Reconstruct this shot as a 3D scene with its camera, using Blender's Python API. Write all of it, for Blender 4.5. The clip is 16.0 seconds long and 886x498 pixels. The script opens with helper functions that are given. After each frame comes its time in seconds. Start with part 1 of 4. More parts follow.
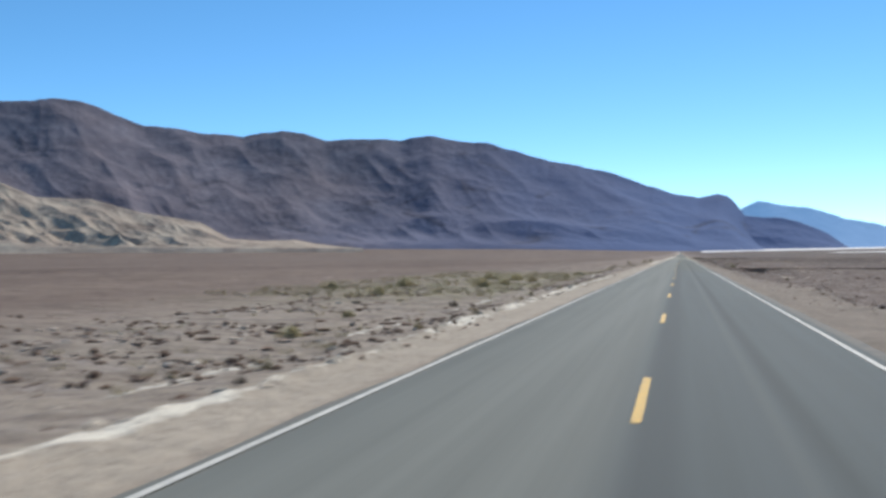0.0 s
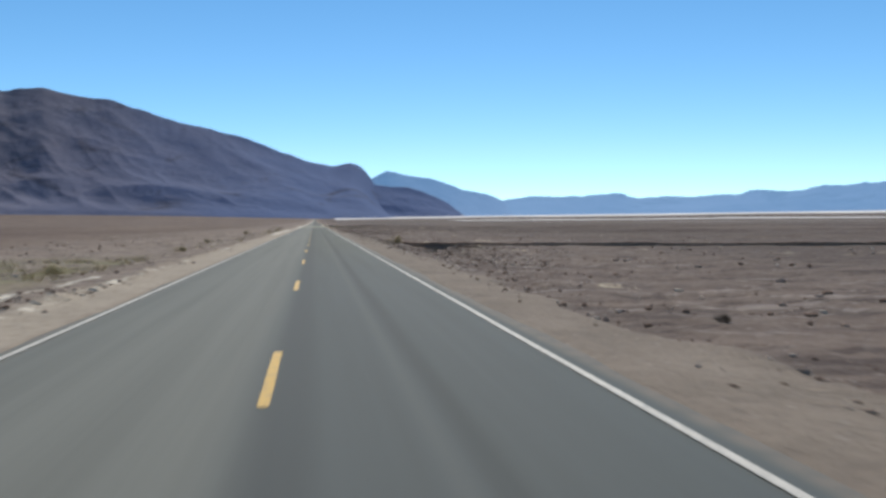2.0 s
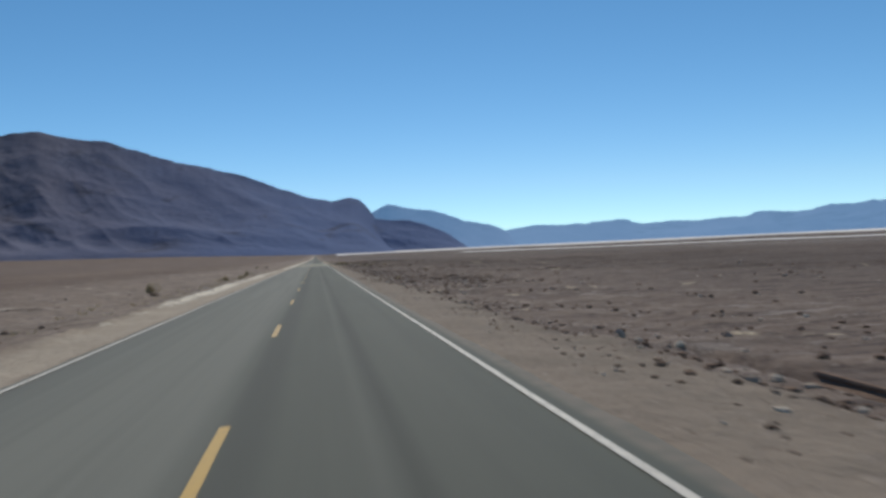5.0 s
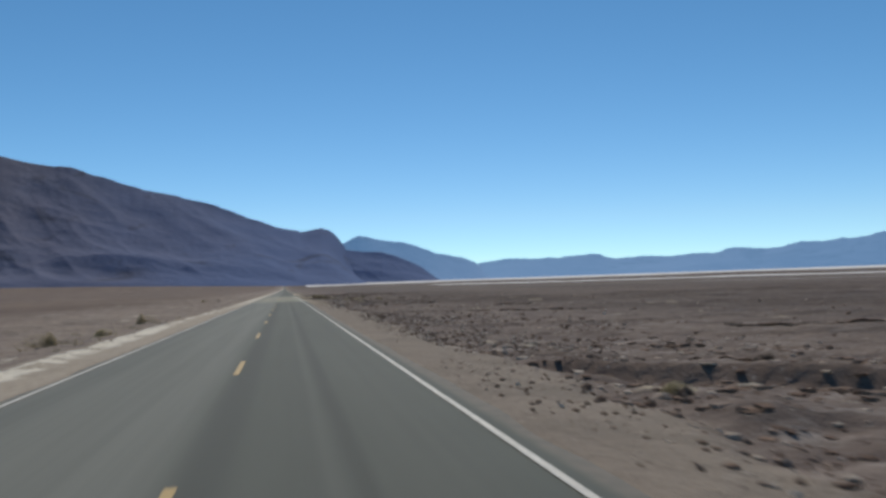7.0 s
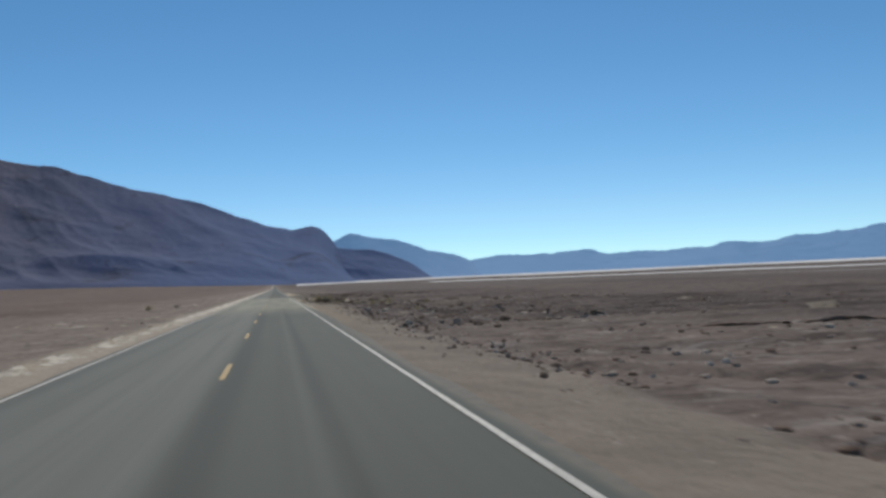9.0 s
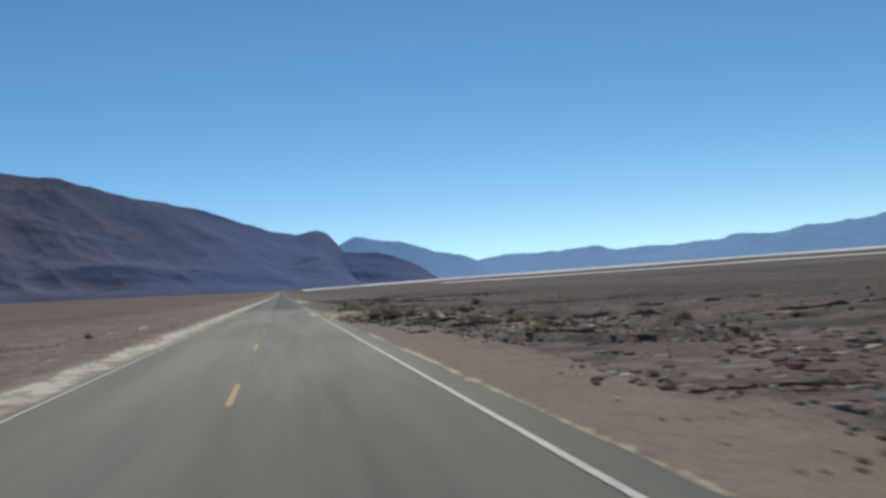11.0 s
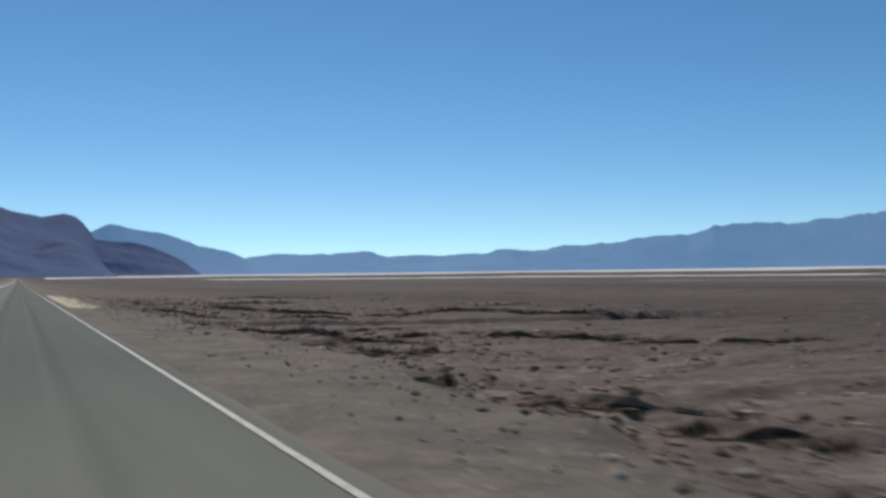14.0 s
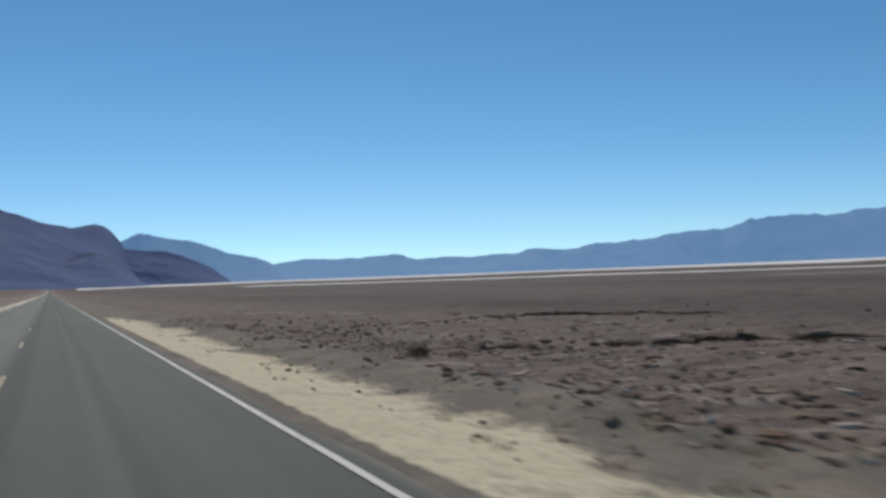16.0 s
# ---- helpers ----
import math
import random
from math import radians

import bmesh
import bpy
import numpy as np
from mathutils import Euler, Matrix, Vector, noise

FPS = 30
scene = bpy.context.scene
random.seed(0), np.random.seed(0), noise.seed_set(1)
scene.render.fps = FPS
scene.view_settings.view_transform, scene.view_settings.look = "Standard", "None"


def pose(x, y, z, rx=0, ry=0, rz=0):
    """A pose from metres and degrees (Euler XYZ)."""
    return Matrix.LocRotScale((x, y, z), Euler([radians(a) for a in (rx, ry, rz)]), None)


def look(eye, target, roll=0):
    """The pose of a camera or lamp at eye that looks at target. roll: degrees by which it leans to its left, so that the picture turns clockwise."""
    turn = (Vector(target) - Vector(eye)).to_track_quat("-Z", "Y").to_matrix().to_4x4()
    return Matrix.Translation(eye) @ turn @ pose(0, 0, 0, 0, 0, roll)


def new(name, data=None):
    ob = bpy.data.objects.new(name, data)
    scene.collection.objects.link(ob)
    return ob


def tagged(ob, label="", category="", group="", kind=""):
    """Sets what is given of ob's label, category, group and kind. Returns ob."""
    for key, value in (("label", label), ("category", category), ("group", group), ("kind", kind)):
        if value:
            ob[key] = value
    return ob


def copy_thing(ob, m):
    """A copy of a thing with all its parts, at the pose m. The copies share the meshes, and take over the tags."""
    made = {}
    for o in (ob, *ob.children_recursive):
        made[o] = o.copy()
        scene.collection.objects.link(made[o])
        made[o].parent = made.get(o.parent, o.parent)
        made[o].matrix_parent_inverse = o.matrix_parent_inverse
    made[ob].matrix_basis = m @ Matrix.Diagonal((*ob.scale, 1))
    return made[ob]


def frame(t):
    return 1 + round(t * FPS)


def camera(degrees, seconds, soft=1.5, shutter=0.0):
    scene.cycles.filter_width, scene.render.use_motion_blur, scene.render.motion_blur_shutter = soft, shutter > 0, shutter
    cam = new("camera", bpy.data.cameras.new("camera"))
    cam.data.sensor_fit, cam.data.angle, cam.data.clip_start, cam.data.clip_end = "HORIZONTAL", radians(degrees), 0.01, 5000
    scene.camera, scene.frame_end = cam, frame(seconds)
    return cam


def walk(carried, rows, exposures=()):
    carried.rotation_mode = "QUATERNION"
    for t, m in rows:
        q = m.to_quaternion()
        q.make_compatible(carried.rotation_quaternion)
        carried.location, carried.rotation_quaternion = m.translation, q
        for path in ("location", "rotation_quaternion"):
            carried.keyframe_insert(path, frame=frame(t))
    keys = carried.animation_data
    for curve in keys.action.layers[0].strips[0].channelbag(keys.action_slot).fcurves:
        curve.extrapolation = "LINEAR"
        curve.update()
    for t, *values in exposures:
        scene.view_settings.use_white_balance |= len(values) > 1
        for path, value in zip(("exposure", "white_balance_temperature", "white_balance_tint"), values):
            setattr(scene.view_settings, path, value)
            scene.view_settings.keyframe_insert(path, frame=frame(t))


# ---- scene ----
cam = camera(54.55, 16.0, soft=3.1, shutter=0.2)
PATH = [
    (0.0, pose(0.423, -0.11, 1.570, 90.53, 0.60, 15.44)),
    (0.5, pose(0.412, 12.33, 1.565, 89.87, -0.43, 7.78)),
    (1.0, pose(0.370, 24.84, 1.544, 89.77, -1.50, 2.25)),
    (1.5, pose(0.363, 37.30, 1.538, 89.93, -0.46, -3.45)),
    (2.0, pose(0.440, 49.72, 1.520, 88.13, 0.40, -8.49)),
    (2.5, pose(0.568, 62.08, 1.564, 90.10, 2.90, -15.18)),
    (3.0, pose(0.568, 74.46, 1.524, 89.41, 4.35, -16.43)),
    (3.5, pose(0.741, 87.12, 1.542, 89.90, 4.13, -11.31)),
    (4.0, pose(0.820, 99.79, 1.536, 90.15, 3.14, -9.40)),
    (6.5, pose(0.941, 162.25, 1.518, 90.84, 2.07, -7.99)),
    (7.0, pose(0.917, 174.65, 1.550, 92.40, 1.60, -10.43)),
    (7.5, pose(0.886, 186.94, 1.523, 91.80, 1.74, -11.24)),
    (8.0, pose(0.942, 199.38, 1.519, 91.91, 1.50, -10.71)),
    (10.5, pose(0.912, 263.10, 1.498, 92.43, 3.67, -11.58)),
    (11.0, pose(0.816, 276.10, 1.501, 92.30, 3.90, -10.69)),
    (11.5, pose(0.848, 289.22, 1.499, 91.26, 3.39, -13.16)),
    (12.0, pose(0.841, 302.37, 1.512, 92.58, 1.61, -16.35)),
    (12.5, pose(0.885, 315.50, 1.461, 90.65, 1.63, -19.90)),
    (13.0, pose(0.797, 328.63, 1.515, 92.09, 0.36, -22.46)),
    (13.5, pose(0.841, 341.76, 1.528, 91.85, 2.01, -24.66)),
    (14.0, pose(0.877, 354.89, 1.529, 91.96, 0.46, -26.31)),
    (14.5, pose(0.892, 368.02, 1.535, 93.70, -0.73, -24.45)),
    (15.0, pose(0.812, 381.15, 1.516, 92.37, 0.52, -25.37)),
    (15.5, pose(0.852, 394.28, 1.534, 91.96, 1.35, -25.05)),
    (16.0, pose(0.804, 407.42, 1.522, 92.11, 1.86, -24.57)),
]
walk(cam, PATH, exposures=[(0.0, 0.13, 6250, 10), (0.5, 0.2, 6500, 10), (1.0, 0.1, 6500, 10), (1.5, -0.06, 6500, 10), (2.5, -0.22, 6500, 10), (3.0, -0.42, 6500, 10), (3.5, -0.5, 6500, 10), (12.0, -0.55, 6500, 10), (12.5, -0.46, 6600, 10), (13.0, -0.5, 6550, 10), (13.5, -0.55, 6500, 10), (16.0, -0.55, 6500, 10)])

# ---------------------------------------------------------------- light
SUN_AZ, SUN_EL = 10.0, 43.0          # degrees from the road's direction to the right, and above the horizon
world = bpy.data.worlds.new("desert_sky")
scene.world = world
world.use_nodes = True
wn = world.node_tree.nodes
wl = world.node_tree.links
for n in list(wn):
    wn.remove(n)
w_out = wn.new("ShaderNodeOutputWorld")
w_bg = wn.new("ShaderNodeBackground")
w_sky = wn.new("ShaderNodeTexSky")
w_sky.sky_type = 'NISHITA'
w_sky.sun_disc = False
w_sky.sun_elevation = radians(SUN_EL)
w_sky.sun_rotation = radians(SUN_AZ)
w_sky.altitude = 0.0
w_sky.air_density = 0.55
w_sky.dust_density = 0.0
w_sky.ozone_density = 2.2
w_bg.inputs["Strength"].default_value = 0.150
w_tint = wn.new("ShaderNodeMixRGB")     # clear dry air: deeper blue than the model's
w_tint.blend_type = 'MULTIPLY'
w_tint.inputs[0].default_value = 1.0
w_bw = wn.new("ShaderNodeRGBToBW")         # the bright low sky is paler than the deep high sky
w_low = wn.new("ShaderNodeMapRange")
w_low.inputs[1].default_value, w_low.inputs[2].default_value = 2.6, 6.6
w_pale = wn.new("ShaderNodeMixRGB")
w_pale.inputs[1].default_value = (0.61, 0.98, 1.03, 1.0)
w_pale.inputs[2].default_value = (0.77, 0.95, 0.94, 1.0)
wl.new(w_sky.outputs[0], w_bw.inputs[0])
wl.new(w_bw.outputs[0], w_low.inputs[0])
wl.new(w_low.outputs[0], w_pale.inputs[0])
wl.new(w_pale.outputs[0], w_tint.inputs[2])
wl.new(w_sky.outputs[0], w_tint.inputs[1])
wl.new(w_tint.outputs[0], w_bg.inputs["Color"])
wl.new(w_bg.outputs[0], w_out.inputs["Surface"])

sun_data = bpy.data.lights.new("sun", 'SUN')
sun_data.energy = 4.3
sun_data.angle = radians(0.53)
sun_data.color = (1.0, 0.94, 0.845)
sun = new("sun", sun_data)
sa, se = radians(SUN_AZ), radians(SUN_EL)
sun_dir = Vector((math.sin(sa) * math.cos(se), math.cos(sa) * math.cos(se), math.sin(se)))
sun.matrix_world = look(sun_dir * 300, (0, 0, 0))


# ---------------------------------------------------------------- noise on arrays
def hash2(ix, iy, seed):
    h = (ix.astype(np.int64) * 374761393 + iy.astype(np.int64) * 668265263 + seed * 974634777) & 0xFFFFFFFF
    h = ((h ^ (h >> 13)) * 1274126177) & 0xFFFFFFFF
    return ((h ^ (h >> 16)) & 0xFFFF) / 65535.0


def vnoise(x, y, seed=0):
    ix, iy = np.floor(x), np.floor(y)
    fx, fy = x - ix, y - iy
    fx, fy = fx * fx * fx * (fx * (fx * 6 - 15) + 10), fy * fy * fy * (fy * (fy * 6 - 15) + 10)
    a, b = hash2(ix, iy, seed), hash2(ix + 1, iy, seed)
    c, d = hash2(ix, iy + 1, seed), hash2(ix + 1, iy + 1, seed)
    return (a * (1 - fx) + b * fx) * (1 - fy) + (c * (1 - fx) + d * fx) * fy


def fbm(x, y, octaves=4, seed=0, gain=0.5):
    out, amp, tot = 0.0, 1.0, 0.0
    for o in range(octaves):
        out = out + amp * vnoise(x * 2 ** o + 13.7 * o, y * 2 ** o - 7.3 * o, seed + o)
        tot += amp
        amp *= gain
    return out / tot


def ridged(x, y, octaves=4, seed=0, gain=0.55):
    out, amp, tot = 0.0, 1.0, 0.0
    for o in range(octaves):
        n = 1 - np.abs(2 * vnoise(x * 2 ** o + 5.1 * o, y * 2 ** o + 9.2 * o, seed + o) - 1)
        out = out + amp * n
        tot += amp
        amp *= gain
    return out / tot


def sstep(a, b, v):
    t = np.clip((v - a) / (b - a), 0, 1)
    return t * t * (3 - 2 * t)


# ---------------------------------------------------------------- materials
def mat_new(name):
    m = bpy.data.materials.new(name)
    m.use_nodes = True
    nt = m.node_tree
    for n in list(nt.nodes):
        nt.nodes.remove(n)
    out = nt.nodes.new("ShaderNodeOutputMaterial")
    bsdf = nt.nodes.new("ShaderNodeBsdfPrincipled")
    nt.links.new(bsdf.outputs[0], out.inputs["Surface"])
    return m, nt, bsdf


class Net:
    """Short forms for the nodes of one material."""

    def __init__(self, name, rough=0.9, spec=0.2):
        self.mat, self.nt, self.bsdf = mat_new(name)
        self.bsdf.inputs["Roughness"].default_value = rough
        self.bsdf.inputs["Specular IOR Level"].default_value = spec
        self.geo = self.nt.nodes.new("ShaderNodeNewGeometry")
        self.pos = self.geo.outputs["Position"]

    def link(self, a, b):
        self.nt.links.new(a, b)

    def put(self, sock, v):
        if isinstance(v, (int, float)):
            sock.default_value = v
        elif isinstance(v, tuple):
            sock.default_value = (*v, 1.0) if len(v) == 3 and len(sock.default_value) == 4 else v
        else:
            self.link(v, sock)

    def scaled(self, vec, s):
        n = self.nt.nodes.new("ShaderNodeVectorMath")
        n.operation = 'MULTIPLY'
        self.link(vec, n.inputs[0])
        n.inputs[1].default_value = s
        return n.outputs[0]

    def noise(self, scale, detail=4, rough=0.55, vec=None, distort=0.0):
        n = self.nt.nodes.new("ShaderNodeTexNoise")
        self.link(self.pos if vec is None else vec, n.inputs["Vector"])
        n.inputs["Scale"].default_value = scale
        n.inputs["Detail"].default_value = detail
        n.inputs["Roughness"].default_value = rough
        n.inputs["Distortion"].default_value = distort
        return n.outputs[0]

    def voronoi(self, scale, vec=None, out="Distance"):
        n = self.nt.nodes.new("ShaderNodeTexVoronoi")
        self.link(self.pos if vec is None else vec, n.inputs["Vector"])
        n.inputs["Scale"].default_value = scale
        return n.outputs[out]

    def ramp(self, v, *stops):
        n = self.nt.nodes.new("ShaderNodeValToRGB")
        self.put(n.inputs[0], v)
        el = n.color_ramp.elements
        while len(el) < len(stops):
            el.new(0.5)
        for e, (p, c) in zip(el, stops):
            e.position = p
            e.color = (c, c, c, 1) if isinstance(c, (int, float)) else (*c, 1)
        return n.outputs[0]

    def mix(self, f, a, b, mode='MIX'):
        n = self.nt.nodes.new("ShaderNodeMixRGB")
        n.blend_type = mode
        self.put(n.inputs[0], f)
        self.put(n.inputs[1], a)
        self.put(n.inputs[2], b)
        return n.outputs[0]

    def math(self, op, a, b=0.0):
        n = self.nt.nodes.new("ShaderNodeMath")
        n.operation = op
        self.put(n.inputs[0], a)
        self.put(n.inputs[1], b)
        return n.outputs[0]

    def axis(self, which):
        n = self.nt.nodes.new("ShaderNodeSeparateXYZ")
        self.link(self.pos, n.inputs[0])
        return n.outputs[which]

    def attr(self, name):
        n = self.nt.nodes.new("ShaderNodeAttribute")
        n.attribute_name = name
        return n

    def random(self):
        n = self.nt.nodes.new("ShaderNodeObjectInfo")
        return n.outputs["Random"]

    def island(self):
        return self.geo.outputs["Random Per Island"]

    def band(self, v, lo, hi, soft):
        up = self.nt.nodes.new("ShaderNodeMapRange")
        up.interpolation_type = 'SMOOTHSTEP'
        self.put(up.inputs[0], v)
        up.inputs[1].default_value, up.inputs[2].default_value = lo - soft, lo + soft
        dn = self.nt.nodes.new("ShaderNodeMapRange")
        dn.interpolation_type = 'SMOOTHSTEP'
        self.put(dn.inputs[0], v)
        dn.inputs[1].default_value, dn.inputs[2].default_value = hi - soft, hi + soft
        dn.inputs[3].default_value, dn.inputs[4].default_value = 1.0, 0.0
        return self.math('MULTIPLY', up.outputs[0], dn.outputs[0])

    def bump(self, h, strength=0.5, dist=0.05):
        n = self.nt.nodes.new("ShaderNodeBump")
        n.inputs["Strength"].default_value = strength
        n.inputs["Distance"].default_value = dist
        self.put(n.inputs["Height"], h)
        self.link(n.outputs[0], self.bsdf.inputs["Normal"])

    def colour(self, v):
        self.put(self.bsdf.inputs["Base Color"], v)
        return self.mat


def asphalt_material():
    k = Net("asphalt", 0.84, 0.10)
    x = k.axis(0)
    y = k.axis(1)
    grain = k.noise(60.0, 3, 0.7)
    patch = k.noise(0.5, 5, 0.6, k.scaled(k.pos, (1.0, 0.12, 1.0)))
    streak = k.noise(2.2, 4, 0.6, k.scaled(k.pos, (1.0, 0.015, 1.0)))
    col = k.mix(patch, (0.089, 0.094, 0.077), (0.124, 0.129, 0.106))
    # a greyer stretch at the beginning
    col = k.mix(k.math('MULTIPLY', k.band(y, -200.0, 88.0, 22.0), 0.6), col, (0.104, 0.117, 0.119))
    # the lane driven towards us is greyer and paler than our own, resurfaced one
    left = k.band(x, -20.0, -0.15, 0.30)
    col = k.mix(k.math('MULTIPLY', left, 0.78), col, (0.205, 0.205, 0.173))
    joint = k.band(x, 0.0, 0.42, 0.14)
    col = k.mix(k.math('MULTIPLY', joint, 0.34), col, (0.052, 0.052, 0.050))
    track = k.band(x, 1.20, 1.33, 0.07)
    col = k.mix(k.math('MULTIPLY', track, k.math('MULTIPLY', streak, 0.40)), col, (0.19, 0.187, 0.162))
    seam = k.band(x, 1.42, 1.62, 0.09)
    col = k.mix(k.math('MULTIPLY', seam, k.math('MULTIPLY', streak, 0.7)), col, (0.044, 0.046, 0.040))
    col = k.mix(k.ramp(streak, (0.42, 0.0), (0.75, 0.35)), col, (0.070, 0.073, 0.062))
    # dust blown over the lanes
    dusty = k.math('MULTIPLY', k.band(y, 284.0, 362.0, 13.0), k.ramp(k.noise(0.28, 4, 0.6, k.scaled(k.pos, (2.6, 0.22, 1.0))), (0.30, 0.42), (0.62, 1.0)))
    col = k.mix(k.math('MULTIPLY', dusty, 0.85), col, (0.325, 0.304, 0.220))
    spill = k.math('MULTIPLY', k.math('MULTIPLY', k.band(x, 2.66, 2.98, 0.14), k.band(y, 331.0, 337.0, 1.6)), k.ramp(k.noise(1.6, 5, 0.65, k.scaled(k.pos, (1.0, 0.4, 1.0))), (0.32, 0.2), (0.5, 1.0)))
    col = k.mix(spill, col, (0.55, 0.475, 0.345))
    verge = k.math('MULTIPLY', k.math('SUBTRACT', 1.0, k.band(x, -3.22, 3.26, 0.08)), k.math('MULTIPLY', k.ramp(k.noise(3.0, 4), (0.30, 0.35), (0.58, 0.9)), k.math('SUBTRACT', 1.0, k.math('MULTIPLY', k.band(y, 255.0, 345.0, 14.0), 0.75))))
    col = k.mix(verge, col, (0.215, 0.182, 0.145))
    col = k.mix(k.ramp(grain, (0.3, 0.0), (0.8, 0.20)), col, (0.20, 0.20, 0.185))
    k.bump(grain, 0.2, 0.006)
    return k.colour(col)


def line_material(name, base, worn, lo, faded=()):
    k = Net(name, 0.7, 0.3)
    wear = k.ramp(k.noise(7.0, 5, 0.7), (lo, 0.0), (lo + 0.22, 0.75))
    for y0, y1, soft, amount in faded:          # stretches where traffic and dust have taken the paint
        wear = k.math('MAXIMUM', wear, k.math('MULTIPLY', k.band(k.axis(1), y0, y1, soft), k.ramp(k.noise(2.5, 5, 0.7), (0.25, amount), (0.75, amount * 0.75))))
    broad = k.noise(0.6, 3)
    col = k.mix(broad, base, tuple(c * 0.86 for c in base))
    k.bump(k.noise(70.0, 2), 0.25, 0.006)
    return k.colour(k.mix(wear, col, worn))


def ground_material():
    k = Net("desert_ground", 0.95, 0.1)
    zone = k.attr("zones")
    sep = k.nt.nodes.new("ShaderNodeSeparateColor")
    k.link(zone.outputs["Color"], sep.inputs[0])
    crust, gravel, plain = sep.outputs[0], sep.outputs[1], sep.outputs[2]
    big = k.noise(0.035, 5, 0.6)
    mid = k.noise(0.45, 5, 0.62)
    fine = k.noise(6.0, 5, 0.7)
    pebble = k.voronoi(11.0, None, "Color")
    soil = k.mix(k.ramp(mid, (0.3, 0.0), (0.7, 1.0)), (0.180, 0.126, 0.093), (0.305, 0.226, 0.165))
    soil = k.mix(k.ramp(big, (0.35, 0.0), (0.65, 0.6)), soil, (0.20, 0.150, 0.128))
    west = k.band(k.axis(0), -70.0, -4.0, 0.5)
    soil = k.mix(0.55, soil, k.mix(mid, (0.122, 0.096, 0.082), (0.212, 0.170, 0.144)))
    soil = k.mix(k.math('MULTIPLY', west, 0.8), soil, k.mix(mid, (0.225, 0.174, 0.136), (0.360, 0.292, 0.232)))
    soil = k.mix(k.math('MULTIPLY', west, k.math('MULTIPLY', k.band(k.axis(1), -60.0, 48.0, 14.0), 0.5)), soil, k.mix(mid, (0.29, 0.240, 0.182), (0.46, 0.392, 0.305)))
    soil = k.mix(k.math('MULTIPLY', k.band(k.axis(0), 3.0, 30.0, 6.0), k.math('MULTIPLY', k.band(k.axis(1), 300.0, 350.0, 7.0), 0.35)), soil, k.mix(mid, (0.215, 0.175, 0.138), (0.35, 0.292, 0.232)))
    growth = k.math('MULTIPLY', k.math('MULTIPLY', k.band(k.axis(0), -26.0, -7.5, 1.5), k.band(k.axis(1), 36.0, 96.0, 8.0)), k.ramp(k.noise(0.5, 4, 0.6), (0.40, 0.0), (0.6, 0.75)))
    soil = k.mix(growth, soil, (0.245, 0.235, 0.115))
    # shoulder of graded gravel
    grav = k.mix(k.ramp(mid, (0.3, 0.0), (0.7, 1.0)), (0.212, 0.172, 0.134), (0.296, 0.240, 0.187))
    grav = k.mix(k.math('MULTIPLY', k.band(k.axis(1), 262.0, 350.0, 9.0), 0.6), grav, k.mix(mid, (0.240, 0.194, 0.140), (0.358, 0.292, 0.211)))
    grav = k.mix(k.math('MULTIPLY', k.band(k.axis(0), -9.0, 0.0, 0.5), 0.7), grav, k.mix(mid, (0.40, 0.335, 0.255), (0.55, 0.465, 0.36)))
    coarse = k.math('MULTIPLY', k.band(k.axis(1), 356.0, 900.0, 8.0), k.math('MULTIPLY', k.band(k.axis(0), 0.0, 40.0, 1.0), k.ramp(k.noise(0.7, 5, 0.65), (0.40, 0.05), (0.6, 0.95))))
    grav = k.mix(coarse, grav, (0.165, 0.148, 0.118))
    col = k.mix(gravel, soil, grav)
    # the wide dark plain
    long = k.noise(0.02, 5, 0.6, k.scaled(k.pos, (1.0, 0.35, 1.0)))
    far = k.mix(k.ramp(long, (0.35, 0.0), (0.62, 1.0)), (0.106, 0.082, 0.070), (0.172, 0.135, 0.113))
    far = k.mix(k.math('MULTIPLY', k.band(k.axis(0), -6000.0, -8.0, 4.0), 0.8), far, k.mix(k.ramp(long, (0.35, 0.0), (0.62, 1.0)), (0.150, 0.108, 0.084), (0.240, 0.178, 0.136)))
    col = k.mix(plain, col, far)
    # dark streaks: rubble, with the shaded faces of small scarps painted in
    rubble_shade = k.math('MULTIPLY', k.ramp(k.noise(1.5, 6, 0.72, k.scaled(k.pos, (0.20, 1.0, 1.0))), (0.47, 0.0), (0.60, 0.85)), k.math('MULTIPLY', k.math('SUBTRACT', 1.0, gravel), k.math('SUBTRACT', 1.0, k.math('MULTIPLY', west, 0.4))))
    col = k.mix(rubble_shade, col, (0.090, 0.067, 0.058))
    thin = k.math('MULTIPLY', k.ramp(k.noise(1.1, 6, 0.75, k.scaled(k.pos, (0.30, 1.0, 1.0)), 0.4), (0.54, 0.0), (0.64, 0.75)), k.math('SUBTRACT', 1.0, gravel))
    col = k.mix(k.math('MULTIPLY', thin, k.math('SUBTRACT', 1.0, plain)), col, (0.36, 0.305, 0.262))
    # red-brown clay tint painted on the washes' steep cut banks to warm their bluish shade
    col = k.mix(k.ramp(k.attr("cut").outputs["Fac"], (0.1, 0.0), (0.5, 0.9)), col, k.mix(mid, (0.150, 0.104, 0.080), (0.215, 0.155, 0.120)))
    # salt and pale clay
    rag = k.math('ADD', k.math('MULTIPLY', k.math('SUBTRACT', fine, 0.5), 0.6), k.math('MULTIPLY', k.math('SUBTRACT', k.noise(1.4, 5, 0.65), 0.5), 0.9))
    cr = k.ramp(k.math('ADD', crust, k.math('MULTIPLY', rag, k.math('SUBTRACT', 1.0, k.math('MULTIPLY', plain, 0.8)))), (0.40, 0.0), (0.66, 1.0))
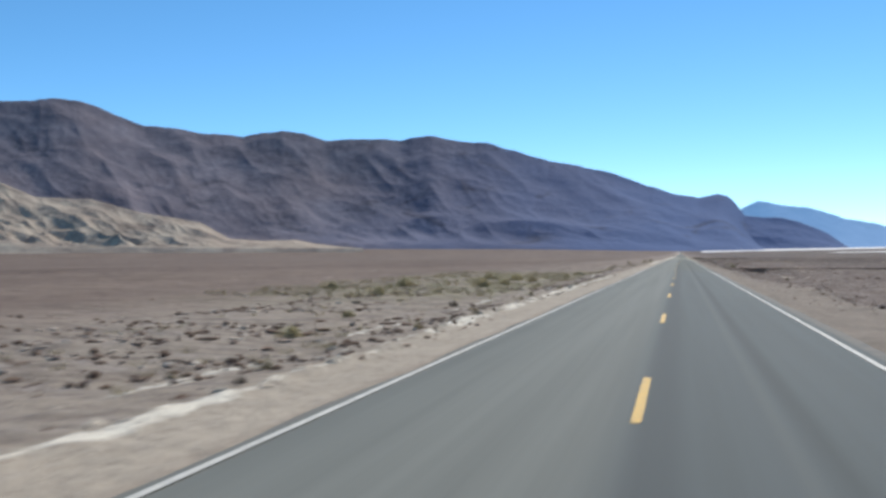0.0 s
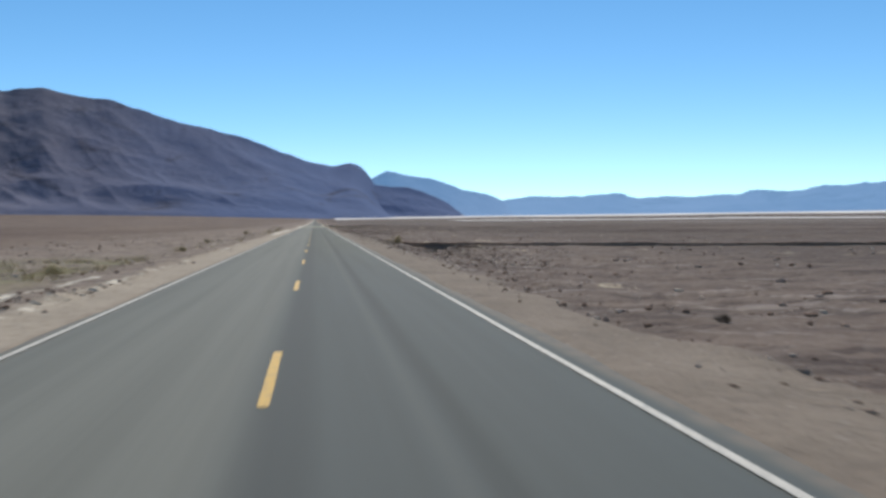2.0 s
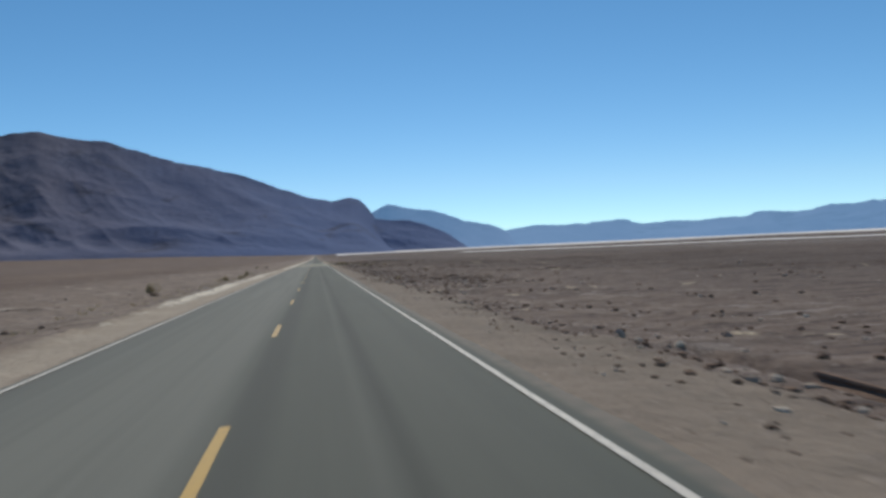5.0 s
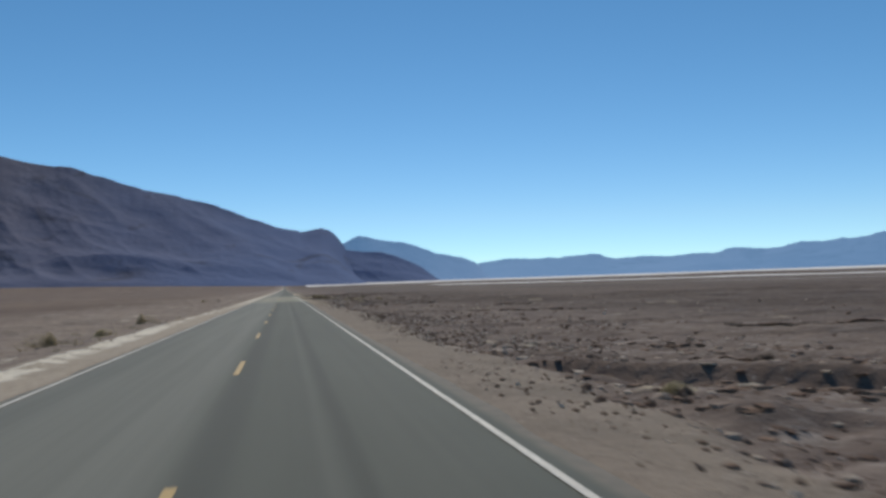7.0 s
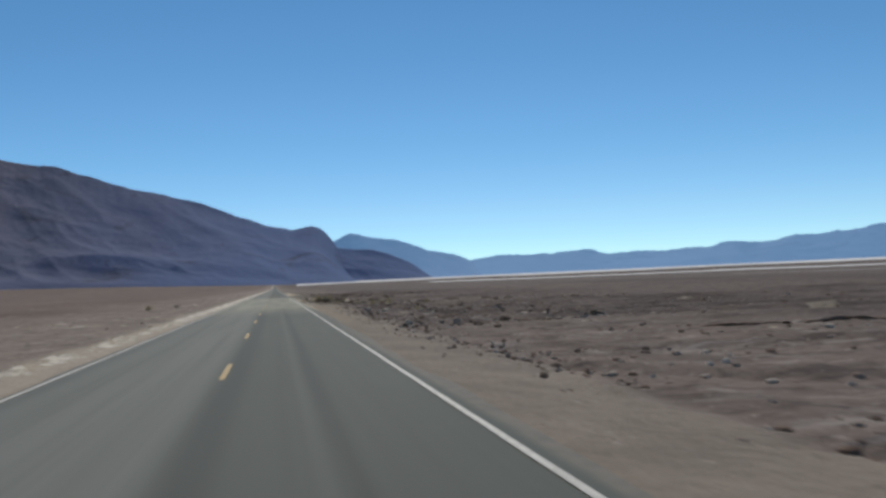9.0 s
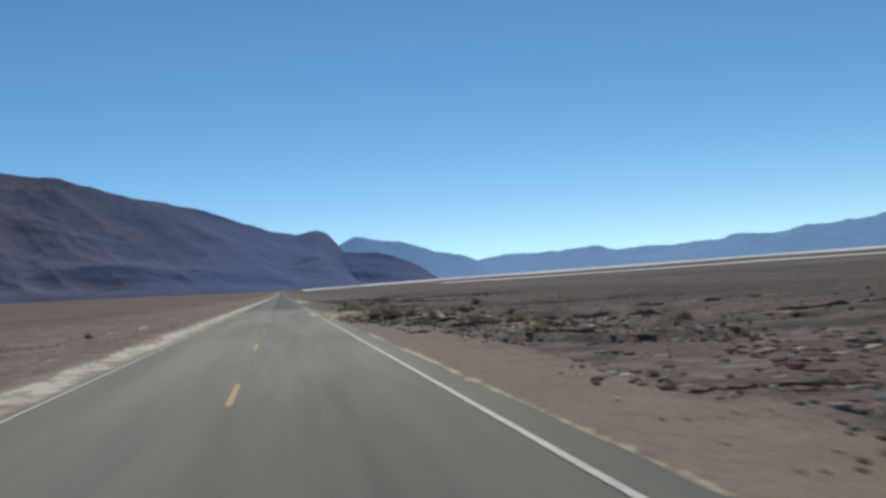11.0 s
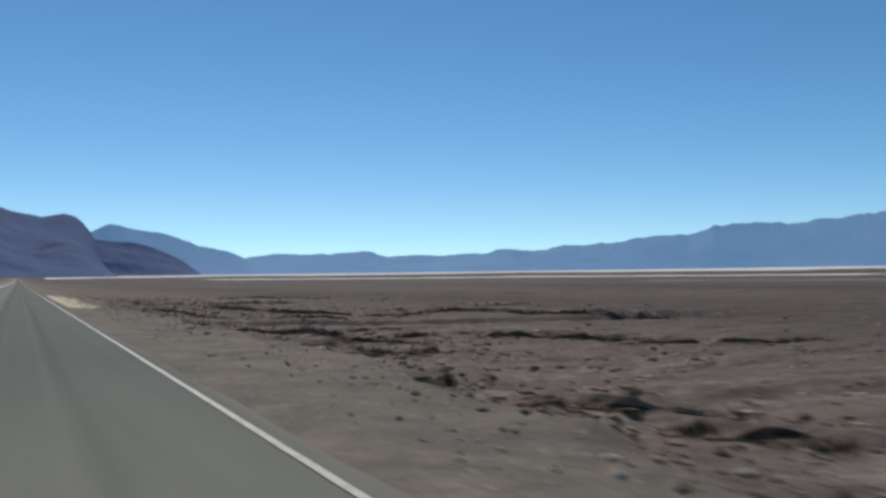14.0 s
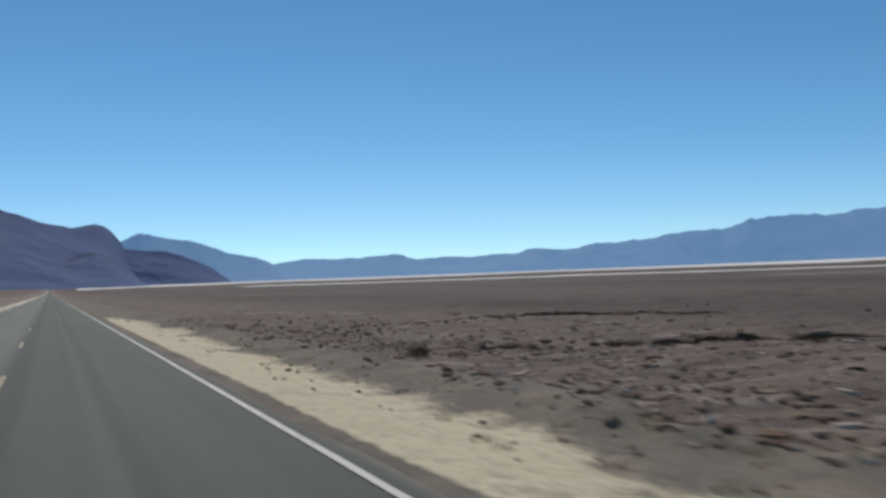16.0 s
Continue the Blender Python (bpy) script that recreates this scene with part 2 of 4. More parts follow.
    col = k.mix(cr, col, k.mix(k.ramp(zone.outputs['Alpha'], (0.0, 0.0), (1.0, 1.0)), k.mix(mid, (0.56, 0.465, 0.31), (0.76, 0.655, 0.47)), (0.80, 0.77, 0.72)))
    speck = k.math('MULTIPLY', k.ramp(pebble, (0.0, 0.0), (0.85, 0.0), (0.95, 1.0)), 0.5)
    col = k.mix(speck, col, (0.42, 0.36, 0.31))
    col = k.mix(k.ramp(fine, (0.25, 0.5), (0.5, 0.0)), col, (0.11, 0.082, 0.068))
    h = k.math('ADD', k.math('MULTIPLY', fine, 0.7), k.math('MULTIPLY', k.noise(1.6, 5, 0.65), 1.0))
    k.bump(h, 0.8, 0.12)
    return k.colour(col)


def range_material(name, dark, light, accent, scale, contrast=1.0, relief=0.6, haze_glow=None, haze_south=None):
    k = Net(name, 0.95, 0.05)
    strata = k.noise(scale, 6, 0.62, k.scaled(k.pos, (1.0, 1.0, 0.9)), 0.4)
    blot = k.noise(scale * 0.22, 4, 0.55)
    col = k.mix(k.ramp(strata, (0.5 - 0.2 / contrast, 0.0), (0.5 + 0.2 / contrast, 1.0)), dark, light)
    col = k.mix(k.ramp(blot, (0.40, 0.0), (0.66, 0.65)), col, accent)
    if haze_south:                                  # distance haze painted in: the colour grows bluer and darker towards the far end
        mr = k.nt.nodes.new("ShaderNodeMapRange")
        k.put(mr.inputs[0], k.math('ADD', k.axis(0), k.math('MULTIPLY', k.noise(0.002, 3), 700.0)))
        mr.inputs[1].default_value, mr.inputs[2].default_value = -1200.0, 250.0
        col = k.mix(mr.outputs[0], col, k.mix(strata, haze_south, tuple(c * 1.25 for c in haze_south)))
    # darker tone in slanting patches
    gash = k.ramp(k.noise(scale * 0.6, 5, 0.62, k.scaled(k.pos, (1.0, 1.0, 1.5)), 0.8), (0.58, 0.0), (0.68, 0.6))
    col = k.mix(gash, col, tuple(c * 0.62 for c in dark))
    k.bump(k.noise(scale * 4.0, 5, 0.6), relief, 10.0)
    # blue emission paints in the haze before the two farthest ranges
    if haze_glow:
        k.put(k.bsdf.inputs["Emission Color"], haze_glow)
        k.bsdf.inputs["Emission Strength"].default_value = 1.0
    return k.colour(col)


def rock_material():
    k = Net("stone", 0.9, 0.15)
    rnd = k.random()
    col = k.ramp(rnd, (0.0, (0.15, 0.094, 0.064)), (0.45, (0.235, 0.152, 0.104)), (0.70, (0.30, 0.22, 0.165)), (0.85, (0.40, 0.32, 0.25)), (0.97, (0.52, 0.43, 0.335)))
    n = k.noise(9.0, 5, 0.65)
    col = k.mix(k.ramp(n, (0.3, 0.6), (0.6, 0.0)), col, (0.10, 0.078, 0.068))
    k.bump(n, 0.6, 0.03)
    return k.colour(col)


def plain_material(name, a, b, scale):
    k = Net(name, 0.93, 0.1)
    n = k.noise(scale, 5, 0.65)
    col = k.mix(k.ramp(n, (0.32, 0.0), (0.68, 1.0)), a, b)
    col = k.mix(k.math('MULTIPLY', k.random(), 0.4), col, tuple(0.5 * (p + q) * 0.8 for p, q in zip(a, b)))
    k.bump(k.noise(scale * 3, 5, 0.65), 0.6, 0.04)
    return k.colour(col)


def stones_material():
    k = Net("loose_stones", 0.92, 0.12)
    col = k.ramp(k.island(), (0.0, (0.14, 0.086, 0.058)), (0.45, (0.22, 0.143, 0.098)), (0.70, (0.28, 0.206, 0.155)), (0.86, (0.42, 0.335, 0.26)), (0.97, (0.56, 0.465, 0.36)))
    k.bump(k.noise(14.0, 4, 0.65), 0.5, 0.02)
    return k.colour(col)


def twig_material(name, a, b, c):
    k = Net(name, 0.85, 0.1)
    col = k.ramp(k.island(), (0.0, a), (0.5, b), (1.0, c))
    col = k.mix(k.math('MULTIPLY', k.random(), 0.3), col, (0.24, 0.19, 0.12))
    thin = k.nt.nodes.new("ShaderNodeBsdfTranslucent")
    k.link(col, thin.inputs["Color"])
    both = k.nt.nodes.new("ShaderNodeMixShader")
    both.inputs[0].default_value = 0.55
    k.link(k.bsdf.outputs[0], both.inputs[1])
    k.link(thin.outputs[0], both.inputs[2])
    out = [n for n in k.nt.nodes if n.type == 'OUTPUT_MATERIAL'][0]
    k.link(both.outputs[0], out.inputs["Surface"])
    return k.colour(col)


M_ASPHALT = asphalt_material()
M_WHITE = line_material("white_line_paint", (0.60, 0.565, 0.49), (0.22, 0.215, 0.19), 0.47)
M_YELLOW = line_material("yellow_line_paint", (0.66, 0.40, 0.075), (0.17, 0.16, 0.125), 0.50, ((130.0, 336.0, 20.0, 0.5), (336.0, 900.0, 4.0, 0.93)))
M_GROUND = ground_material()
M_RANGE = range_material("hazy_purple_brown_rock", (0.104, 0.101, 0.128), (0.204, 0.186, 0.212), (0.180, 0.144, 0.150), 0.007, 1.4, 0.5, None, (0.092, 0.128, 0.232))
# headland: the air's blue haze is mixed into the base colour
M_HEAD = range_material("haze_blue_headland_rock", (0.078, 0.116, 0.226), (0.112, 0.156, 0.282), (0.095, 0.136, 0.254), 0.007)
M_SECOND = range_material("haze_blue_ridge_rock", (0.10, 0.12, 0.18), (0.14, 0.16, 0.22), (0.12, 0.14, 0.20), 0.005, 1.0, 0.3, (0.094, 0.214, 0.392))
M_FAR = range_material("haze_blue_range_rock", (0.10, 0.12, 0.18), (0.14, 0.16, 0.22), (0.12, 0.14, 0.20), 0.004, 1.0, 0.3, (0.102, 0.238, 0.430))
M_FOOT = range_material("pale_clay_hills", (0.25, 0.20, 0.165), (0.48, 0.40, 0.31), (0.36, 0.295, 0.23), 0.010, 1.5)
M_ROCK = rock_material()
M_STONES = stones_material()
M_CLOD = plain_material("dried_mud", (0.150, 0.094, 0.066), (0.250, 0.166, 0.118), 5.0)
# bank faces: clay colour darkened and reddened to match their shade
M_BANK = plain_material("shaded_bank_clay", (0.185, 0.118, 0.082), (0.300, 0.205, 0.150), 6.0)
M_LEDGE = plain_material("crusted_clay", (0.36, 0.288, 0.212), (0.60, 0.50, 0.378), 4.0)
M_SLAB = plain_material("salt_crust", (0.42, 0.335, 0.25), (0.62, 0.53, 0.41), 7.0)
M_BUSH = twig_material("dry_olive_twigs", (0.23, 0.19, 0.11), (0.37, 0.31, 0.18), (0.48, 0.41, 0.26))
M_YBUSH = twig_material("yellow_green_twigs", (0.33, 0.29, 0.17), (0.50, 0.435, 0.265), (0.60, 0.53, 0.35))
M_GBUSH = twig_material("grey_dead_twigs", (0.085, 0.070, 0.056), (0.145, 0.120, 0.096), (0.22, 0.188, 0.152))


# ---------------------------------------------------------------- mesh helpers
def mesh_from(name, verts, faces, material, smooth=True):
    me = bpy.data.meshes.new(name)
    verts = np.asarray(verts, dtype=np.float32)
    faces = np.asarray(faces, dtype=np.int32)
    k = faces.shape[1]
    me.vertices.add(len(verts))
    me.vertices.foreach_set("co", verts.ravel())
    me.loops.add(faces.size)
    me.loops.foreach_set("vertex_index", faces.ravel())
    me.polygons.add(len(faces))
    me.polygons.foreach_set("loop_start", np.arange(len(faces), dtype=np.int32) * k)
    me.polygons.foreach_set("loop_total", np.full(len(faces), k, dtype=np.int32))
    me.polygons.foreach_set("use_smooth", np.full(len(faces), smooth, dtype=bool))
    me.materials.append(material)
    me.update(calc_edges=True)
    return me


def grid_faces(nu, nv):
    i = np.arange(nu * nv).reshape(nu, nv)
    return np.stack([i[:-1, :-1], i[1:, :-1], i[1:, 1:], i[:-1, 1:]], axis=-1).reshape(-1, 4)


# ---------------------------------------------------------------- ground
def base_elevation(az):
    """How many degrees the far ground stands above the road's plane, by its bearing from the road."""
    return np.interp(az, [-180, -60, -42, -22, -10, 0, 5, 25, 50, 90, 180], [0.4, 0.9, 0.95, 0.8, 0.6, 0.30, 0.32, 0.42, 0.55, 0.5, 0.4])


def far_z(x, y):
    r = np.hypot(x, y - 200.0)
    az = np.degrees(np.arctan2(x, y - 200.0))
    return r * np.tan(np.radians(base_elevation(az))) * sstep(350.0, 4300.0, r)


WASHES = [  # across points, half width, depth
    ([(7.4, 139), (8.3, 134.5), (9, 131.5), (9.7, 128.6), (10.4, 126.4), (12.4, 125), (15, 123.7), (18, 122.8), (26, 120), (42, 114), (60, 108)], 4.4, 0.60),
    ([(20, 152), (30, 146), (46, 143), (70, 140)], 2.5, 0.3),
    ([(6.3, 194), (9, 192), (13, 190), (20, 190)], 1.5, 0.5),
    ([(6.0, 318.5), (9, 317), (14, 318), (24, 315)], 1.6, 0.6),
    ([(7.6, 342), (10, 341), (16, 339), (30, 336)], 2.6, 0.42),
    ([(9, 397), (16, 393), (28, 391), (45, 388)], 1.8, 0.5),
]


def wash_depth(x, y):
    cut = np.zeros_like(x)
    for pts, half, deep in WASHES:
        xs = np.array([p[0] for p in pts], dtype=float)
        ys = np.array([p[1] for p in pts], dtype=float)
        line = np.interp(x, xs, ys) + 0.6 * (fbm(x * 0.35, y * 0.05, 3, 91) - 0.5) + 0.16 * (fbm(x * 1.3, y * 0.05, 3, 92) - 0.5)
        slope = (np.interp(x + 0.4, xs, ys) - np.interp(x - 0.4, xs, ys)) / 0.8
        d = (y - line) / np.sqrt(1 + slope * slope)                       # the bed lies on the near side, the steep bank on the far side
        within = sstep(xs[0] - 0.7, xs[0] + 1.2, x) * (1 - sstep(xs[-1] - 10, xs[-1], x))
        bed = sstep(-half * 2.4, -half * 0.5, d) * (1 - sstep(-0.26, 0.20, d))
        cut = np.maximum(cut, within * bed * deep * (1 - 0.35 * sstep(14, 28, x)) * (0.75 + 0.5 * fbm(x * 0.2, y * 0.02, 2, 17)))
    return cut


def shelf_edge(y):
    """Where the graded shoulder breaks off into the rough ground, in metres from the centre line."""
    y = np.asarray(y, dtype=float)
    return 6.0 + 1.9 * (fbm(y * 0.045, y * 0 + 5, 3, 71) - 0.5) + 0.9 * (fbm(y * 0.4, y * 0 + 6, 3, 72) - 0.5) + 0.15 * sstep(300, 306, y) * (1 - sstep(314, 318, y)) - 1.9 * sstep(314, 318, y) * (1 - sstep(325, 331, y)) + 1.3 * sstep(356, 366, y)


def terrace(x, y):
    """Broken terraces of clay beside the washes: height, and how much of the pale top is left."""
    w = sstep(304, 309, y) * (1 - sstep(344, 351, y)) * sstep(4.5, 5.3, x - 1.9 * (1 - sstep(315, 318, y)) + 0.75 * sstep(315.5, 317.5, y) * (1 - sstep(327, 329, y)) + 1.2 * (fbm(x * 0.5, y * 0.3, 2, 203) - 0.5)) * (1 - sstep(15, 26, x))
    w = w * (1 - 0.9 * sstep(327, 329, y) * (1 - sstep(336, 338, y)) * (1 - sstep(5.4, 6.8, x)))
    q = y / 1.25 + 2.6 * fbm(x * 0.30, y * 0.22, 3, 201) + 0.7 * fbm(x * 1.4, y * 0.9, 3, 204)
    fr = q - np.floor(q)
    held = sstep(0.36, 0.52, fbm(x * 0.28 + 7, y * 0.35, 3, 202))
    deep = 0.10 + 0.16 * fbm(x * 0.5, np.floor(q) * 3.7, 2, 205)
    h = deep * (sstep(0.0, 0.14, fr) - fr) * held - 0.16 * sstep(6.6, 9.5, x) * sstep(0.45, 0.62, fbm(x * 0.22, y * 0.22, 2, 206))
    top = w * sstep(0.10, 0.20, fr) * (1 - sstep(0.55, 0.85, fr)) * held
    return w * h, top


def ground_z(x, y):
    x = np.asarray(x, dtype=float)
    y = np.asarray(y, dtype=float)
    a = np.abs(x)
    near = 1 - sstep(90.0, 190.0, np.hypot(x * 1.0, np.maximum(0, np.maximum(-y, y - 460)) * 0.7))
    right = x > 0
    # embankment of the road and the lower ground beside it
    drop = -0.07 + np.where(right,  -0.10 * sstep(3.8, 5.6, a) - 0.17 * sstep(-0.35, 0.35, a - shelf_edge(y)) - 0.13 * sstep(7.0, 10.0, a),
                            -0.02 * sstep(3.8, 4.6, a) - 0.22 * sstep(5.2, 8.5, a))
    z = drop * (0.25 + 0.75 * near)
    off = sstep(3.9, 6.5, a)
    z = z + near * sstep(3.7, 4.6, a) * 0.05 * (fbm(x * 1.9, y * 1.9, 3, 5) - 0.5)
    z = z + near * off * (0.20 * (fbm(x * 0.16, y * 0.16, 4, 3) - 0.5) + 0.13 * (fbm(x * 1.3, y * 1.1, 4, 4) - 0.5))
    # windrow of pale clods along the opposite shoulder
    row = np.exp(-((x + 4.95 - 0.65 * sstep(225, 265, y) + 0.35 * (fbm(y * 0.12, y * 0 + 3, 3, 8) - 0.5) * 2) / 0.28) ** 2)
    z = z + near * row * (0.03 + 0.30 * np.clip(fbm(x * 3.0, y * 2.4, 3, 9) - 0.40, 0, 1))
    # low scarps of eroded crust, their steep side towards the north
    s = y / 6.5 + 2.4 * fbm(x * 0.04, y * 0.05, 3, 21) + 0.16 * fbm(x * 0.6, y * 0.4, 3, 22)
    fr = s - np.floor(s)
    saw = sstep(0.0, 0.085, fr) - fr
    broken = np.interp(y, [0, 95, 110, 135, 165, 180, 205, 250, 262, 300, 308, 332, 372, 440, 470], [0.25, 0.3, 0.35, 0.25, 0.4, 1.0, 0.6, 0.6, 1.0, 1.0, 0.6, 0.5, 0.45, 0.5, 0.4])
    patch = sstep(0.46, 0.64, fbm(x * 0.05 + 4, y * 0.11, 3, 23) + 0.12 * (broken - 0.5)) * sstep(5.6 - 1.2 * sstep(1.15, 1.3, broken), 7.0 - 1.4 * sstep(1.15, 1.3, broken), x) * near * broken
    patch = patch + 0.4 * sstep(0.5, 0.62, fbm(x * 0.07, y * 0.06, 3, 24)) * sstep(7.0, 10.0, -x) * near
    z = z + 0.30 * patch * saw
    z = z - wash_depth(x, y) * near
    z = z + terrace(x, y)[0]
    # clods
    z = z + near * sstep(5.0, 7.0, a) * 0.10 * np.clip(ridged(x * 1.3, y * 1.3, 3, 33) - 0.62, 0, 1) * 2
    return z + far_z(x, y)


def stretch(lo, hi, step, end, grow, fine):
    """Coordinates that are dense from lo to hi and grow coarser out to -end and end."""
    mid = list(np.arange(lo, hi + step * 0.5, step))
    up, d = [mid[-1]], step
    while up[-1] < end:
        d *= fine if up[-1] < hi + 40 else grow
        up.append(min(end, up[-1] + d))
    dn, d = [mid[0]], step
    while dn[-1] > -end:
        d *= grow
        dn.append(max(-end, dn[-1] - d))
    return np.array(dn[:0:-1] + mid + up[1:])


def build_ground():
    xs = stretch(-9.0, 13.0, 0.15, 4960.0, 1.07, 1.035)
    xs = np.concatenate([xs[xs < -3.6], np.arange(-3.6, 3.2, 0.75), xs[xs > 3.2]])
    ys = stretch(-4.0, 465.0, 0.28, 4960.0, 1.08, 1.08)
    ys = np.concatenate([ys[ys < 308], np.arange(308.0, 345.0, 0.15), ys[ys > 345]])
    X, Y = np.meshgrid(xs, ys, indexing="ij")
    Z = ground_z(X, Y)
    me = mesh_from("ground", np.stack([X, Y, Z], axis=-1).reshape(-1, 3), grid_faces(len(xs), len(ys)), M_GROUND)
    r = np.hypot(X, Y - 200.0)
    az = np.degrees(np.arctan2(X, Y - 200.0))
    a = np.abs(X)
    W = wash_depth(X, Y)
    # pale crust
    row_x = 4.85 - 0.75 * sstep(225, 265, Y)
    crust = (0.60 + 0.28 * sstep(140, 165, Y)) * np.exp(-((X + row_x + 0.25 * (fbm(X * 0 + 2, Y * 0.35, 3, 58) - 0.5)) / (0.30 + 0.40 * sstep(140, 165, Y))) ** 2) * (0.25 + 0.75 * fbm(X * 0.8, Y * 0.12, 3, 41) + 1.9 * (fbm(X * 1.9, Y * 1.3, 3, 53) - 0.29)) * (0.50 + 0.50 * (1 - sstep(60, 95, Y)) + 0.3 * sstep(150, 175, Y) * (1 - sstep(205, 235, Y)) + 0.30 * sstep(250, 280, Y))
    crust = crust + 0.48 * sstep(0.68, 0.80, fbm(X * 0.30 + 3, Y * 0.26, 4, 42)) * sstep(5.0, 7.0, a) * (1 - sstep(40, 70, a)) * (1 - 0.9 * sstep(346, 352, Y) * (X > 0))
    crust = np.maximum(crust, (0.44 + 0.80 * fbm(X * 0.9, Y * 0.35, 4, 49)) * sstep(3.5, 3.8, X) * (1 - sstep(4.6, 6.8, X + 1.6 * (fbm(X * 0.3, Y * 0.25, 3, 56) - 0.5))) * sstep(406, 416, Y) * (1 - sstep(452, 475, Y)))
    sandy = sstep(3.25, 3.5, X) * (1 - sstep(5.9, 7.0, X + 1.4 * (fbm(X * 0.5, Y * 0.5, 3, 57) - 0.5) + 0.10 * np.abs(Y - 330))) * sstep(324.0, 326.5, Y) * (1 - sstep(335.5, 339, Y))
    crust = np.maximum(crust, (0.66 + 0.5 * fbm(X * 0.9, Y * 0.5, 3, 48)) * sandy)
    crust = np.maximum(crust, (0.2 + 1.0 * fbm(X * 0.7, Y * 0.22, 3, 50)) * np.exp(-((X - 3.74 + 0.16 * sstep(312, 335, Y)) / 0.17) ** 2) * sstep(266, 292, Y) * (1 - sstep(350, 360, Y)) * (1 - 0.8 * sstep(315, 317, Y) * (1 - sstep(326, 328, Y))))
    crust = np.maximum(crust, (0.36 + 0.45 * fbm(X * 0.9, Y * 0.9, 3, 52)) * sstep(3.9, 4.5, X) * (1 - sstep(6.2, 7.8, X)) * sstep(331, 337, Y) * (1 - sstep(340, 347, Y)))
    crust = np.maximum(crust, 0.72 * terrace(X, Y)[1] * (1 - 0.6 * sstep(9, 14, X)) * (1 - sstep(0.05, 0.2, W)))
    crust = np.maximum(crust, 0.62 * np.exp(-((X + 6.5 + 0.8 * (fbm(Y * 0.1, Y * 0, 2, 55) - 0.5)) / 0.4) ** 2) * sstep(0.42, 0.6, fbm(X * 0.6, Y * 0.25, 3, 54)) * (1 - sstep(70, 130, Y)))
    for mx, wide in (([3.55, 3.45, 3.85, 4.5], 0.20), ([3.55, 3.45, 4.0, 5.0], 0.16)):      # dark marks of wheels that left the road
        line = np.interp(Y, [329.5, 331.0, 333.4, 335.8], mx)
        crust = crust * (1 - 0.95 * (1 - sstep(wide, wide + 0.14, np.abs(X - line))) * sstep(328.6, 329.4, Y) * (1 - sstep(335.6, 336.4, Y)))
    # the salt pan, in long strips, towards the far side of the valley
    wob = 1 + 0.35 * (fbm(az * 0.09, az * 0 + 1, 4, 43) - 0.5)
    valley = sstep(0.9, 1.9, az)
    reach = np.interp(az, [1, 5, 13], [2100, 2500, 3000])
    strip = sstep(reach, reach + 200, r * wob) + 0.9 * (sstep(1450, 1540, r * wob) - sstep(1800, 1900, r * wob)) * sstep(0.28, 0.42, fbm(az * 0.12, r * 0.001, 3, 44)) * sstep(6, 12, az)
    strip = strip + 0.48 * (sstep(420, 450, r * wob) - sstep(500, 560, r * wob)) * sstep(20, 30, az) * (1 - sstep(85, 100, az))
    salt = np.clip(strip, 0, 1) * valley * (1 - sstep(110, 140, az))
    crust = np.maximum(crust, salt)
    gravel = np.where(X > 0, sstep(3.2, 3.5, a) * (1 - sstep(-0.5, 0.5, a - shelf_edge(Y) - 1.2 * sstep(326, 334, Y) * (1 - sstep(348, 354, Y)) + 0.8 * (fbm(X * 0.5, Y * 0.5, 3, 45) - 0.5))),
                      sstep(3.2, 3.5, a) * (1 - sstep(4.6, 5.6, a + 0.8 * (fbm(X * 0.3, Y * 0.2, 3, 46) - 0.5))))
    plain = sstep(11.0, 32.0, a + 9 * (fbm(X * 0.03, Y * 0.03, 3, 47) - 0.5)) 
    col = me.color_attributes.new("zones", 'FLOAT_COLOR', 'POINT')
    buf = np.stack([np.clip(crust, 0, 1), gravel, np.clip(plain, 0, 1), np.maximum(sstep(0.2, 0.5, salt), 0.4 * (X < 0))], axis=-1).astype(np.float32)
    col.data.foreach_set("color", buf.ravel())
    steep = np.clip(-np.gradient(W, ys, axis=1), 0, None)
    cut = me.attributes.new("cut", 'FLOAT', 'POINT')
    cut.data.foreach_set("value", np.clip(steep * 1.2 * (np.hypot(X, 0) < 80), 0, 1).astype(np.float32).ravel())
    ob = new("ground", me)
    return tagged(ob, "brown stony desert ground with pale salt crust and low eroded banks", "ground", kind="structure"), xs, ys, Z


ground, XS, YS, ZS = build_ground()


def surface(x, y):
    """The height of the built ground, between its grid points."""
    x, y = np.asarray(x, dtype=float), np.asarray(y, dtype=float)
    i = np.clip(np.searchsorted(XS, x) - 1, 0, len(XS) - 2)
    j = np.clip(np.searchsorted(YS, y) - 1, 0, len(YS) - 2)
    u, v = (x - XS[i]) / (XS[i + 1] - XS[i]), (y - YS[j]) / (YS[j + 1] - YS[j])
    return (ZS[i, j] * (1 - u) + ZS[i + 1, j] * u) * (1 - v) + (ZS[i, j + 1] * (1 - u) + ZS[i + 1, j + 1] * u) * v


def road_z(y):
    return float(far_z(np.array(0.0), np.array(float(y))))


